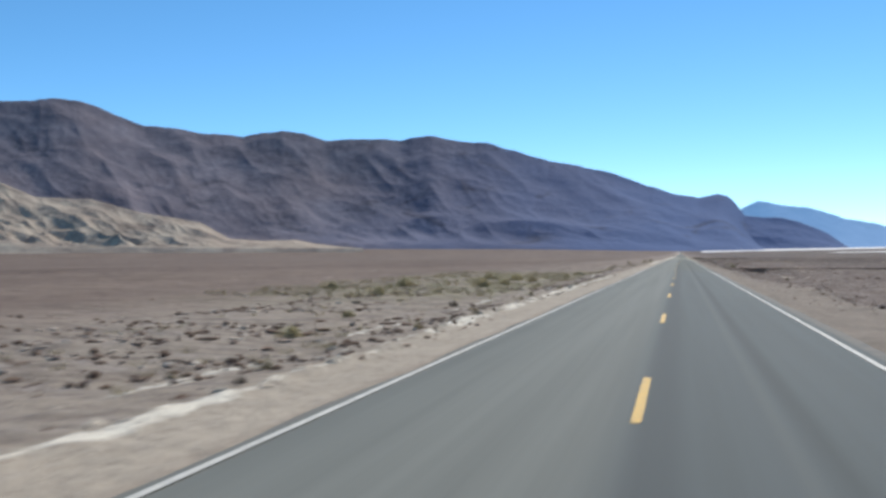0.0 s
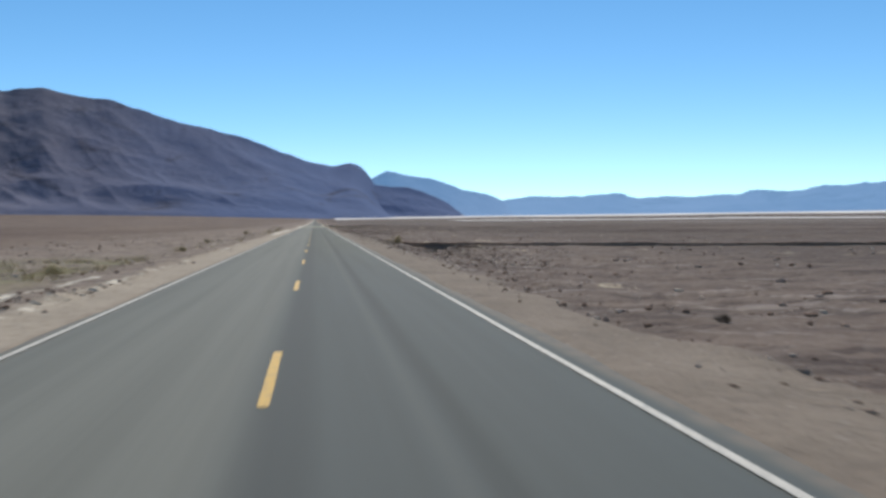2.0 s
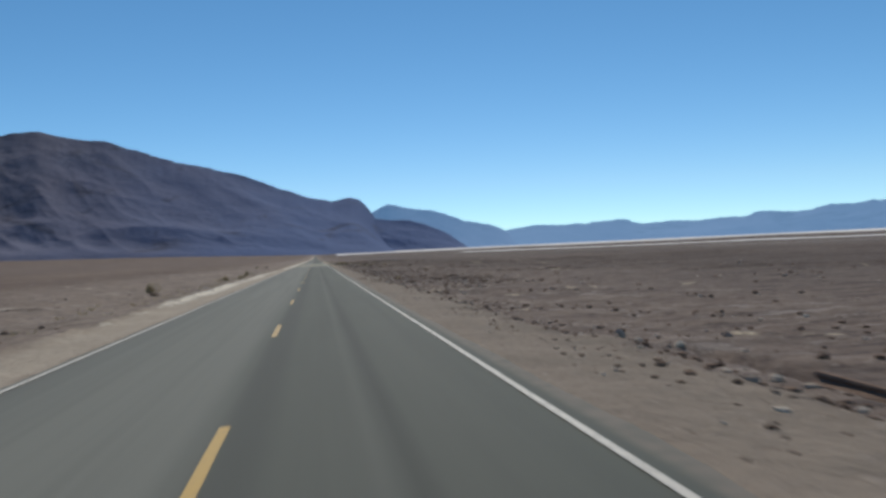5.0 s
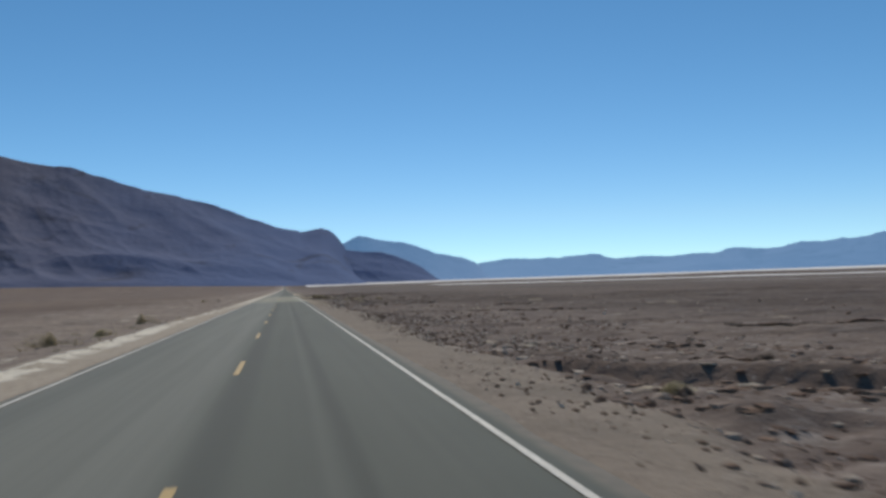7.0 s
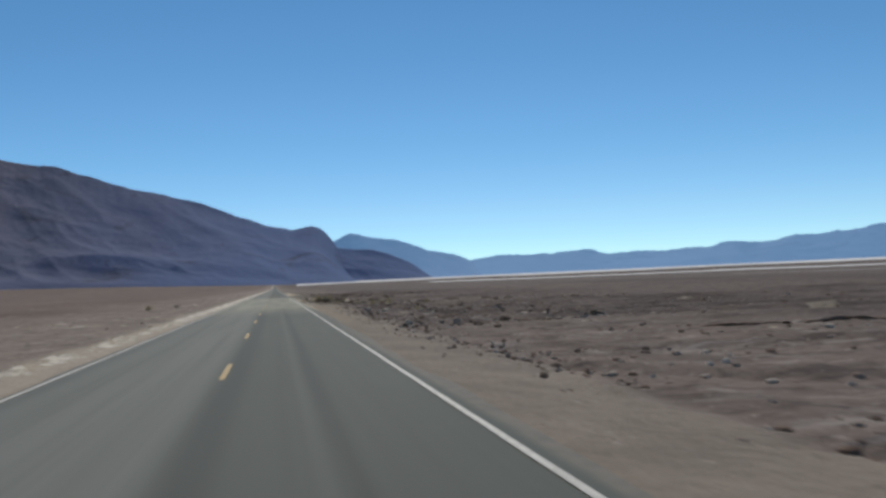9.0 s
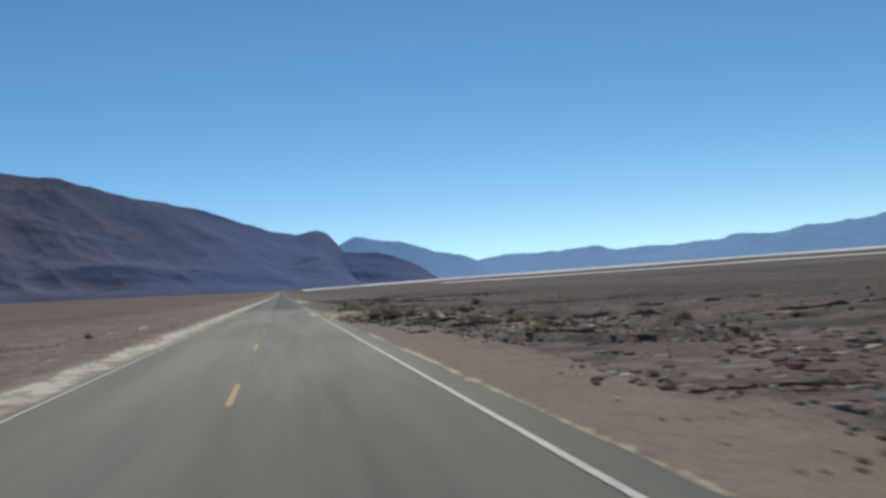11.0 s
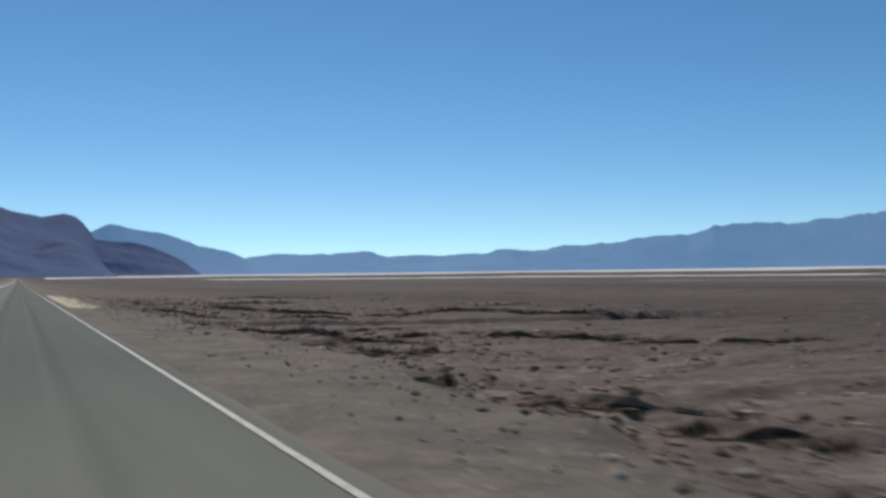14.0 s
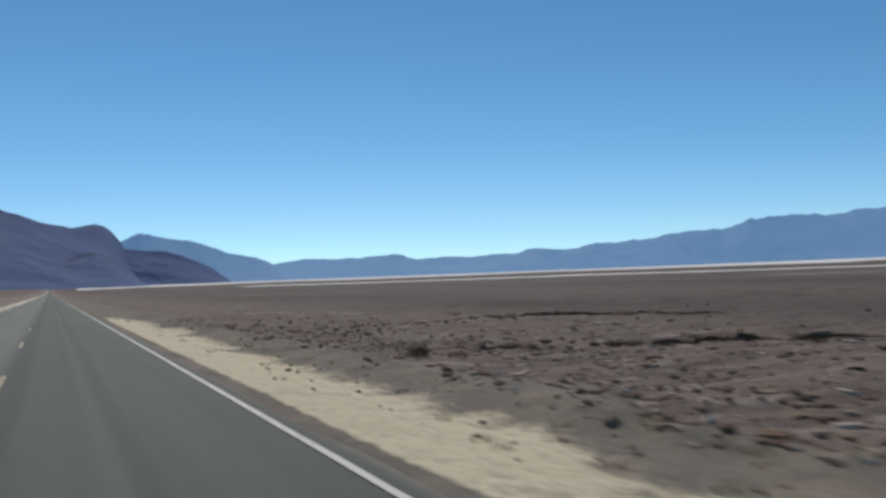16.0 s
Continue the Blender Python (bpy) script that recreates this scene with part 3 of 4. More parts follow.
# ---------------------------------------------------------------- road
def build_road():
    ys = YS[(YS > -120) & (YS < 3420)]
    n = len(ys)
    edge_r = 3.46 - 0.14 * sstep(350, 362, ys) + 0.10 * sstep(235, 262, ys) * (1 - sstep(330, 350, ys)) + 0.10 * (fbm(ys * 0.35, ys * 0, 4, 61) - 0.5) * 2
    edge_l = -3.24 - 0.10 * (fbm(ys * 0.35, ys * 0 + 9, 4, 62) - 0.5) * 2
    z = far_z(ys * 0, ys)
    cols = [edge_l - 0.10, edge_l, ys * 0 - 1.7, ys * 0, ys * 0 + 1.7, edge_r, edge_r + 0.10]
    hs = [-0.09, -0.006, 0.0, 0.0, 0.0, -0.006, -0.09]
    V = np.stack([np.stack([c, ys, z + h], axis=-1) for c, h in zip(cols, hs)], axis=0)
    road = new("road", mesh_from("road", V.reshape(-1, 3), grid_faces(len(cols), n), M_ASPHALT))
    tagged(road, "straight two-lane grey asphalt road with worn paint", "road", kind="structure")
    for cx, lab in ((-3.08, "worn white edge line"), (3.06, "worn white edge line")):
        wob = 0.012 * (fbm(ys * 0.6, ys * 0 + cx, 3, 63) - 0.5)
        L = np.stack([np.stack([ys * 0 + cx + s * 0.043 + wob, ys, z + 0.005], axis=-1) for s in (-1, 1)], axis=0)
        line = new("edge_line", mesh_from("edge_line", L.reshape(-1, 3), grid_faces(2, n), M_WHITE))
        line.parent = road
        tagged(line, lab)
    # centre dashes, 3.05 m of paint every 12.19 m
    bm = bmesh.new()
    outline = [(-0.05, 0.02), (0.0, -0.01), (0.05, 0.015), (0.054, 1.0), (0.049, 2.1), (0.051, 3.03), (0.01, 3.06), (-0.05, 3.04), (-0.053, 2.0), (-0.049, 0.9)]
    bm.faces.new([bm.verts.new((x, y, 0.0)) for x, y in outline])
    dash_mesh = bpy.data.meshes.new("centre_dash")
    bm.to_mesh(dash_mesh)
    bm.free()
    dash_mesh.materials.append(M_YELLOW)
    for i in range(-4, 75):
        y = 8.1 + 12.19 * i
        d = new("centre_dash", dash_mesh)
        z0, z1 = road_z(y), road_z(y + 3.05)
        d.matrix_world = pose(0.0, y, z0 + 0.006, math.degrees(math.atan2(z1 - z0, 3.05)), 0, 0)
        d.parent = road
    return road


road = build_road()


# ---------------------------------------------------------------- mountains
def ref_y(az):
    return np.interp(az, [-45, -16, 0, 15, 40], [5.0, 40.0, 145.0, 200.0, 290.0])


def mountain(name, label, az0, az1, crest, r_foot, r_crest, mat, n_az, n_u, seed, gully=0.22, bite=40.0, power=1.0, rough=0.012, jag=0.05):
    """A range as real relief: from its foot up to the crest line, given by bearing and height in degrees, and down behind."""
    az = np.linspace(az0, az1, n_az)
    el = np.interp(az, [c[0] for c in crest], [c[1] for c in crest])
    k = np.array([1, 2, 3, 2, 1], dtype=float)
    el = np.convolve(np.pad(el, 2, mode="edge"), k / k.sum(), mode="valid")
    arc = np.radians(az) * r_crest
    soft_el = el
    el = el * (1 + rough * 2 * (fbm(arc / 260.0, arc * 0 + seed, 5, seed, 0.6) - 0.5)) + jag * 2 * (fbm(arc / 90.0, arc * 0 + seed + 1, 4, seed + 1, 0.6) - 0.5)
    base = base_elevation(az) - 0.12
    u = np.concatenate([np.linspace(-0.06, 1.0, n_u), np.linspace(1.0, 1.5, 7)[1:]])
    AZ, U = np.meshgrid(az, u, indexing="ij")
    ARC = np.radians(AZ) * r_crest
    RAD = r_foot + (r_crest - r_foot) * U
    wx = 260 * (fbm(ARC / 600, RAD / 600, 3, seed + 3) - 0.5)
    wy = 260 * (fbm(ARC / 600 + 40, RAD / 600, 3, seed + 4) - 0.5)
    g = ridged((ARC + 0.55 * RAD + wx) / (bite * 11), (RAD * 0.8 + wy) / (bite * 11), 6, seed + 5, 0.45)
    up = np.clip(U, 0, 1)
    fade = np.clip(1 - up, 0, 1) ** 0.55 * sstep(0.0, 0.22, up)
    rise = up ** power * (1 - 0.25 * gully * (1 - up))
    rise = rise - gully * 1.75 * fade * (0.82 - g)
    back = np.clip(U - 1, 0, 1)
    EL = base[:, None] + (soft_el - base)[:, None] * np.clip(rise, -0.2, 1.0) + (el - soft_el)[:, None] * up ** 7 - back * 3.0
    EL = np.where(U < 0, base[:, None] + U * 6, EL)
    wav = 1 + 0.05 * (fbm(ARC / 700, ARC * 0 + 2, 3, seed + 11) - 0.5)[:, :]
    R = RAD
    R = np.minimum(R * np.where(U < 1, wav ** (1 - up), 1), 4790.0)
    A = np.radians(AZ)
    Y0 = ref_y(AZ)
    V = np.stack([R * np.sin(A), Y0 + R * np.cos(A), R * np.tan(np.radians(EL)) + 1.53], axis=-1)
    ob = new(name, mesh_from(name, V.reshape(-1, 3), grid_faces(n_az, len(u)), mat))
    return tagged(ob, label, "mountain", kind="structure")


LEFT_CREST = [(-75, 7.6), (-60, 8.6), (-50, 9.0), (-42.7, 9.4), (-40, 9.8), (-38.2, 9.75), (-36.7, 9.15), (-35.2, 8.58), (-32.7, 8.35), (-30.8, 8.1),
              (-28.6, 8.0), (-26.1, 8.45), (-24.6, 8.2), (-23.2, 7.82), (-20.5, 7.92), (-18.2, 7.85), (-16.3, 8.2), (-14.8, 7.85), (-12.5, 7.62), (-9.4, 6.6),
              (-6.5, 6.08), (-4.2, 5.45), (-2.0, 4.6), (-0.5, 4.12), (0.5, 3.9), (1.2, 3.74), (1.9, 3.86), (2.45, 3.94), (2.95, 3.78), (3.4, 3.45), (3.8, 2.95), (4.2, 2.2), (4.8, 1.1), (5.4, 0.3)]
HEAD_CREST = [(-2, 0.35), (0.5, 1.3), (2.5, 2.2), (4.1, 2.5), (5.2, 2.35), (6.4, 2.3), (7.4, 2.0), (8.3, 1.62), (9.1, 1.2), (9.7, 0.72), (10.4, 0.3)]
SECOND_CREST = [(1.0, 1.0), (3.2, 2.6), (4.2, 3.1), (4.95, 3.43), (6.4, 3.14), (8.7, 2.74), (9.8, 2.2), (11.7, 1.8), (12.8, 1.38), (13.6, 0.9), (15.0, 0.4)]
FAR_CREST = [(9.0, 0.6), (11.5, 1.0), (13.2, 1.36), (15.5, 1.64), (17.4, 1.6), (19.9, 1.8), (22.7, 1.46), (25.7, 1.4), (28.7, 1.72), (30.2, 1.9),
             (31.4, 1.74), (33.4, 2.08), (37.4, 2.26), (40.1, 2.74), (41.8, 2.58), (43.4, 3.2), (46.0, 3.3), (48.6, 3.3), (51.0, 3.5), (53.7, 4.1),
             (60, 4.4), (70, 4.0), (85, 3.0)]
FOOT_CREST = [(-60, 5.2), (-48, 5.0), (-42.7, 4.75), (-40.9, 3.9), (-38, 3.85), (-35, 3.05), (-31.4, 2.4), (-29.6, 1.35), (-27.5, 1.2), (-25.5, 1.25), (-24, 0.95), (-21, 0.6)]

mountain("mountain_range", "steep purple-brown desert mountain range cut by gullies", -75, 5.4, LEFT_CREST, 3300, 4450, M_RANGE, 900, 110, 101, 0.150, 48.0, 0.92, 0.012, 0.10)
mountain("headland", "hazy dark blue-grey rocky headland ending at the salt pan", -2, 10.4, HEAD_CREST, 3900, 4350, M_HEAD, 220, 40, 131, 0.26, 30.0, 0.8)
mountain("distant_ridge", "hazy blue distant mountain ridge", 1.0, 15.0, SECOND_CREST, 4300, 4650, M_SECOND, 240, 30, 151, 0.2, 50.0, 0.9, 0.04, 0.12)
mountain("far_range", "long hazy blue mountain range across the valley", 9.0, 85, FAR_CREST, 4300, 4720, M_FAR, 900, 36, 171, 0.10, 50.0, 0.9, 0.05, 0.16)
mountain("foothills", "pale tan eroded clay foothills below the range", -60, -21, FOOT_CREST, 2700, 3150, M_FOOT, 420, 70, 191, 0.55, 14.0, 0.8, 0.05)


# ---------------------------------------------------------------- stones and rocks
rng = random.Random(7)


def link_part(name, me, parent, label=""):
    ob = new(name, me)
    ob.parent = parent
    return tagged(ob, label) if label else ob


def gz(x, y):
    return float(surface(x, y))


def gz_low(x, y, r):
    """Lowest ground under a thing of that radius."""
    a = np.arange(8) * 0.7854
    return float(min(gz(x, y), surface(x + r * np.cos(a), y + r * np.sin(a)).min()))


def rock_mesh(name, seed, material, flat=0.6, long=1.3, chips=3, detail=2, rough=0.07):
    """A weathered angular stone about one metre wide, its base below zero."""
    r = random.Random(seed)
    bm = bmesh.new()
    bmesh.ops.create_icosphere(bm, subdivisions=detail, radius=0.5)
    cuts = []
    for _ in range(chips + 4):
        n = Vector((r.uniform(-1, 1), r.uniform(-1, 1), r.uniform(-0.25, 1))).normalized()
        cuts.append((n, r.uniform(0.24, 0.40)))
    shift = Vector((seed * 1.7, 0, 0))
    for v in bm.verts:
        p = v.co.copy()
        for n, d in cuts:
            over = p.dot(n) - d
            if over > 0:
                p -= n * over * 0.95
        w = noise.noise(v.co * 3.0 + shift) + 0.6 * noise.noise(v.co * 7.0 + shift) + 0.4 * noise.noise(v.co * 15.0 + shift)
        p += v.co.normalized() * rough * w
        z = p.z if p.z > -0.3 else -0.3
        v.co = Vector((p.x * long, p.y / long ** 0.5, z * flat + flat * 0.10))
    me = bpy.data.meshes.new(name)
    bm.to_mesh(me)
    bm.free()
    me.materials.append(material)
    return me


def plate_mesh(name, seed, top, side, thick=1.0):
    """A broken plate of crusted clay, one metre across: paler top, dark undercut sides."""
    r = random.Random(seed)
    n = 14
    bm = bmesh.new()
    rad = [0.5 * r.uniform(0.50, 1.12) for _ in range(n)]
    rings = []
    for scale, z, wob in ((0.55, 0.02, 0.10), (0.90, -0.04, 0.14), (1.0, -0.10, 0.03), (0.90, -0.34, 0.06), (0.93, -0.60, 0.02)):
        rings.append([bm.verts.new((math.cos(i * 6.283 / n) * rad[i] * scale * 1.25, math.sin(i * 6.283 / n) * rad[i] * scale * 0.8,
                                    (z + r.uniform(-wob, wob)) * thick)) for i in range(n)])
    mid = bm.verts.new((0, 0, 0.03 * thick))
    for i in range(n):
        j = (i + 1) % n
        bm.faces.new((mid, rings[0][i], rings[0][j]))
        for k in range(4):
            f = bm.faces.new((rings[k][i], rings[k + 1][i], rings[k + 1][j], rings[k][j]))
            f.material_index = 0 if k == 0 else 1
    me = bpy.data.meshes.new(name)
    bm.to_mesh(me)
    bm.free()
    me.materials.append(top)
    me.materials.append(side)
    return me


ROCKS = [rock_mesh("rock", 20 + i, M_ROCK, 0.5 + 0.08 * (i % 4), 1.05 + 0.12 * (i % 3)) for i in range(10)]
CLODS = [rock_mesh("mud_clod", 60 + i, M_CLOD, 0.55 + 0.09 * (i % 3), 1.2 + 0.2 * (i % 3), 5, 3, 0.13) for i in range(6)]
CHUNKS = [rock_mesh("crust_chunk", 130 + i, M_SLAB, 0.45 + 0.1 * (i % 3), 1.1 + 0.15 * (i % 3), 6, 2, 0.10) for i in range(5)]
SLABS = [plate_mesh("crust_slab", 90 + i, M_SLAB, M_LEDGE, 0.34 + 0.06 * (i % 3)) for i in range(6)]


def lay(name, me, x, y, size, label, category, group, sink=0.25, tall=1.0):
    ob = new(name, me)
    m = pose(x, y, 0.35 * gz(x, y) + 0.65 * gz_low(x, y, 0.45 * size) - sink * 0.3 * size, rng.uniform(-9, 9), rng.uniform(-9, 9), rng.uniform(0, 360))
    ob.matrix_world = m @ Matrix.Diagonal((size * rng.uniform(0.85, 1.15), size * rng.uniform(0.85, 1.15), size * tall * rng.uniform(0.85, 1.2), 1))
    return tagged(ob, label, category, group)


# stretches of the verge: from y, to y, from x, to x, how many stones, smallest, largest
RUBBLE = [
    (4, 62, 6.6, 10.5, 14, 0.12, 0.28), (40, 98, 5.4, 9.5, 10, 0.10, 0.24), (98, 136, 6.2, 12.0, 14, 0.12, 0.42),
    (176, 206, 5.6, 11.0, 24, 0.12, 0.38), (196, 240, 5.0, 10.5, 24, 0.10, 0.30), (258, 304, 6.2, 13.0, 28, 0.12, 0.42),
    (306, 346, 6.2, 12.5, 30, 0.12, 0.50), (346, 408, 5.6, 12.0, 22, 0.12, 0.36), (408, 450, 6.0, 12.0, 16, 0.12, 0.36),
    (2, 70, -12.0, -5.6, 16, 0.12, 0.34), (2, 75, -6.1, -5.2, 30, 0.09, 0.22), (10, 50, -18.0, -8.0, 12, 0.14, 0.36), (190, 250, -9.5, -6.0, 8, 0.10, 0.30),
]
for y0, y1, x0, x1, count, s0, s1 in RUBBLE:
    for _ in range(count):
        x, y = rng.uniform(x0, x1), rng.uniform(y0, y1)
        s = s0 + (s1 - s0) * rng.random() ** 2.4
        lay("rock", rng.choice(ROCKS), x, y, s, "weathered brown desert rock lying on stony ground", "rock", "roadside rocks")

for i in range(12):
    lay("crust_slab", rng.choice(SLABS), rng.uniform(6.6, 11.5), rng.uniform(412, 426), rng.uniform(0.10, 0.22), "pale slab of broken salt crust on the verge", "crust slab", "salt crust slabs", 0.3)
for i in range(22):
    lay("crust_slab", rng.choice(SLABS), rng.uniform(6.9, 9.4), rng.uniform(371, 381) if i < 14 else rng.uniform(300, 306), rng.uniform(0.09, 0.2), "pale slab of broken salt crust on the verge", "crust slab", "salt crust slabs", 0.3)

# the crumbled pale ridge that the grader has left along the opposite verge
for i in range(130):
    y = rng.uniform(3, 78)
    lay("crust_chunk", rng.choice(CHUNKS), -4.95 + rng.gauss(0, 0.20), y, 0.10 + 0.32 * rng.random() ** 2, "pale crumbling chunk of salt crust on the verge", "crust chunk", "salt crust chunks", 0.3)

# flat white pans of salt crust out on the stony field
for x, y, s in ((-12.0, 19.6, 1.7), (-13.0, 20.4, 0.9), (-11.6, 47.2, 1.6), (-11.3, 58.6, 0.8), (-11.4, 98.0, 1.0), (-9.3, 312.6, 1.1), (-10.4, 313.4, 0.9), (-8.6, 309.5, 0.7), (-11.2, 15.6, 0.7), (-10.6, 14.6, 0.6), (-12.2, 17.0, 0.7), (-17.5, 33.0, 1.0), (-10.2, 41.0, 0.8), (-9.0, 112.0, 0.7), (-7.6, 119.0, 0.9), (8.6, 107.0, 0.7), (9.8, 110.5, 0.8), (9.6, 175.8, 1.5), (8.8, 176.2, 0.9), (18.8, 317.2, 1.7), (19.7, 315.4, 1.3)):
    lay("crust_slab", rng.choice(SLABS), x, y, s, "flat white pan of salt crust on stony ground", "crust slab", "salt crust slabs", 0.3, 0.45)

# large lumps of dried mud that stand out of the washes
for x, y, s in ((6.8, 184.2, 0.8), (6.9, 187.9, 0.55), (9.6, 189.9, 1.3), (13.4, 191.8, 1.3), (7.3, 313.7, 1.7), (8.0, 313.2, 1.4), (6.7, 311.4, 1.2), (7.9, 310.9, 1.4), (8.6, 310.6, 1.1), (8.3, 318.2, 1.4), (9.3, 317.8, 1.3), (10.9, 318.3, 1.3), (6.3, 315.0, 0.9), (9.6, 313.4, 1.1),
                (8.3, 319.2, 1.3), (10.8, 319.0, 1.4), (6.1, 320.2, 0.9), (10.2, 341.0, 1.5), (9.3, 337.6, 1.2), (9.2, 335.9, 1.1), (11.3, 348.5, 0.7),
                (7.0, 355.4, 0.9), (7.6, 367.6, 0.9), (8.8, 369.0, 1.2), (8.0, 364.0, 0.7), (9.5, 380.0, 1.0), (12.0, 383.0, 1.4), (8.4, 286.0, 0.7),
                (9.8, 290.5, 1.0), (11.6, 296.0, 1.1), (7.6, 300.5, 0.7), (9.0, 268.0, 0.8), (11.0, 277.0, 1.2), (9.0, 123.5, 0.8), (7.4, 128.0, 0.6),
                (8.6, 423.0, 0.9), (10.6, 428.0, 1.2), (9.4, 437.0, 0.9), (12.6, 404.0, 1.1)):
    lay("mud_clod", rng.choice(CLODS), x, y, s * 0.5, "dark brown lump of eroded dried mud", "mud clod", "mud clods beside the washes", 0.25, 0.7)

for y0, y1, x0, x1, count, s0, s1 in ((306, 346, 6.8, 13.0, 40, 0.35, 1.2), (346, 440, 7.0, 16.0, 22, 0.3, 0.7), (258, 304, 7.0, 14.0, 28, 0.35, 1.0),
                                     (102, 136, 7.0, 13.0, 8, 0.3, 0.7), (178, 206, 6.2, 13.0, 22, 0.3, 0.9), (4, 40, -13.0, -6.5, 5, 0.25, 0.6)):
    for _ in range(count):
        s = 0.45 * (s0 + (s1 - s0) * rng.random() ** 1.8)
        lay("mud_clod", rng.choice(CLODS), rng.uniform(x0, x1), rng.uniform(y0, y1), s, "dark brown lump of eroded dried mud", "mud clod", "mud clods beside the washes", 0.25, 0.7)

# pale crust on top; the mud-dark sides also paint in shade
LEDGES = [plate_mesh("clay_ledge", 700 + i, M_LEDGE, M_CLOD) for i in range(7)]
for y0, y1, x0, x1, count, s0, s1 in ((316.5, 327.5, 4.1, 8.0, 64, 0.2, 0.8), (306, 348, 6.5, 14.0, 40, 0.3, 1.0), (258, 304, 7.0, 15.0, 40, 0.25, 0.9), (102, 134, 6.8, 13.0, 12, 0.3, 0.7),
                                     (180, 206, 6.2, 13.0, 16, 0.3, 0.9), (348, 400, 7.2, 16.0, 26, 0.2, 0.6), (400, 455, 7.0, 17.0, 20, 0.2, 0.6), (2, 60, -13.0, -6.2, 18, 0.3, 0.7)):
    for _ in range(count):
        s = s0 + (s1 - s0) * rng.random() ** 1.6
        x, y = rng.uniform(x0, x1), rng.uniform(y0, y1)
        ob = new("clay_ledge", rng.choice(LEDGES))
        high = rng.uniform(0.08, 0.22) * (0.6 + 0.4 * s)
        m = pose(x, y, min(gz(x, y), gz_low(x, y, 0.5 * s) + high * 0.5) + high * 0.12, rng.uniform(-5, 9), rng.uniform(-6, 6), rng.uniform(-35, 35))
        ob.matrix_world = m @ Matrix.Diagonal((s, s * rng.uniform(0.7, 1.1), high * 1.9, 1))
        tagged(ob, "broken ledge of crusted clay with dark undercut sides", "clay ledge", "broken clay ledges")

# long low banks where the crust has been undercut, their broken faces towards the north
def clay_bank(pts, high, top_material, seed):
    length = sum(math.hypot(b[0] - a[0], b[1] - a[1]) for a, b in zip(pts, pts[1:]))
    n = max(10, int(length / 0.16))
    run = np.cumsum([0] + [math.hypot(b[0] - a[0], b[1] - a[1]) for a, b in zip(pts, pts[1:])])
    s = np.linspace(0, length, n)
    cx = np.interp(s, run, [p[0] for p in pts])
    cy = np.interp(s, run, [p[1] for p in pts])
    far = min(1.0, 0.35 + length / 14.0)
    cy = cy + far * 1.1 * (fbm(s * 0.45, s * 0 + seed, 4, seed) - 0.5) + 0.95 * (fbm(s * 1.6, s * 0 + seed, 5, seed + 1, 0.72) - 0.5)
    taper = np.clip(np.minimum(s, length - s) / (0.22 * length), 0, 1) ** 0.6
    gaps = sstep(0.36, 0.56, fbm(s * 1.1, s * 0 + 3, 5, seed + 2, 0.7)) * (0.55 + 0.9 * fbm(s * 4.2, s * 0 + 8, 3, seed + 7, 0.7))
    h = high * (0.44 if top_material is M_LEDGE else 0.40) * taper * (0.12 + 1.0 * gaps)
    back = (2.2 + 1.2 * fbm(s * 0.5, s * 0 + 5, 2, seed + 3)) * (0.5 + high) * (0.7 if top_material is M_LEDGE else 1.0)
    prof = [(0.16, None), (0.10, 0.30), (0.05, 0.55), (-0.04, 0.84), (0.02, 1.0), (0.22, 1.02), (0.55, 0.86), (0.80, 0.5), (1.0, None)]
    cols = []
    for k, (d, f) in enumerate(prof):
        off = d * 0.9 if k < 5 else d * back
        wob = 0.07 * (fbm(s * 3.1 + k * 9, s * 0 + k, 3, seed + 4) - 0.5)
        x = cx + wob
        y = cy + off + wob * 1.6
        g = surface(x, y)
        z = g - 0.06 if f is None else g + h * f * (1 + (0.9 if k < 5 else 1.4) * (fbm(s * 2.4 + 5 * k, s * 0 + k, 3, seed + 6) - 0.5)) - 0.05 * (1 - taper)
        cols.append(np.stack([x, y, z], axis=-1))
    ob = new("clay_bank")
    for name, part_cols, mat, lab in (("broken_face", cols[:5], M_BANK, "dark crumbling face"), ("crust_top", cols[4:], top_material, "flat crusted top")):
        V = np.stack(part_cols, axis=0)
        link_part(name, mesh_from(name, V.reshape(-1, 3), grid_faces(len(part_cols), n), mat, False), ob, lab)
    return tagged(ob, "low undercut bank of cracked clay across the ground", "clay bank", "undercut clay banks")


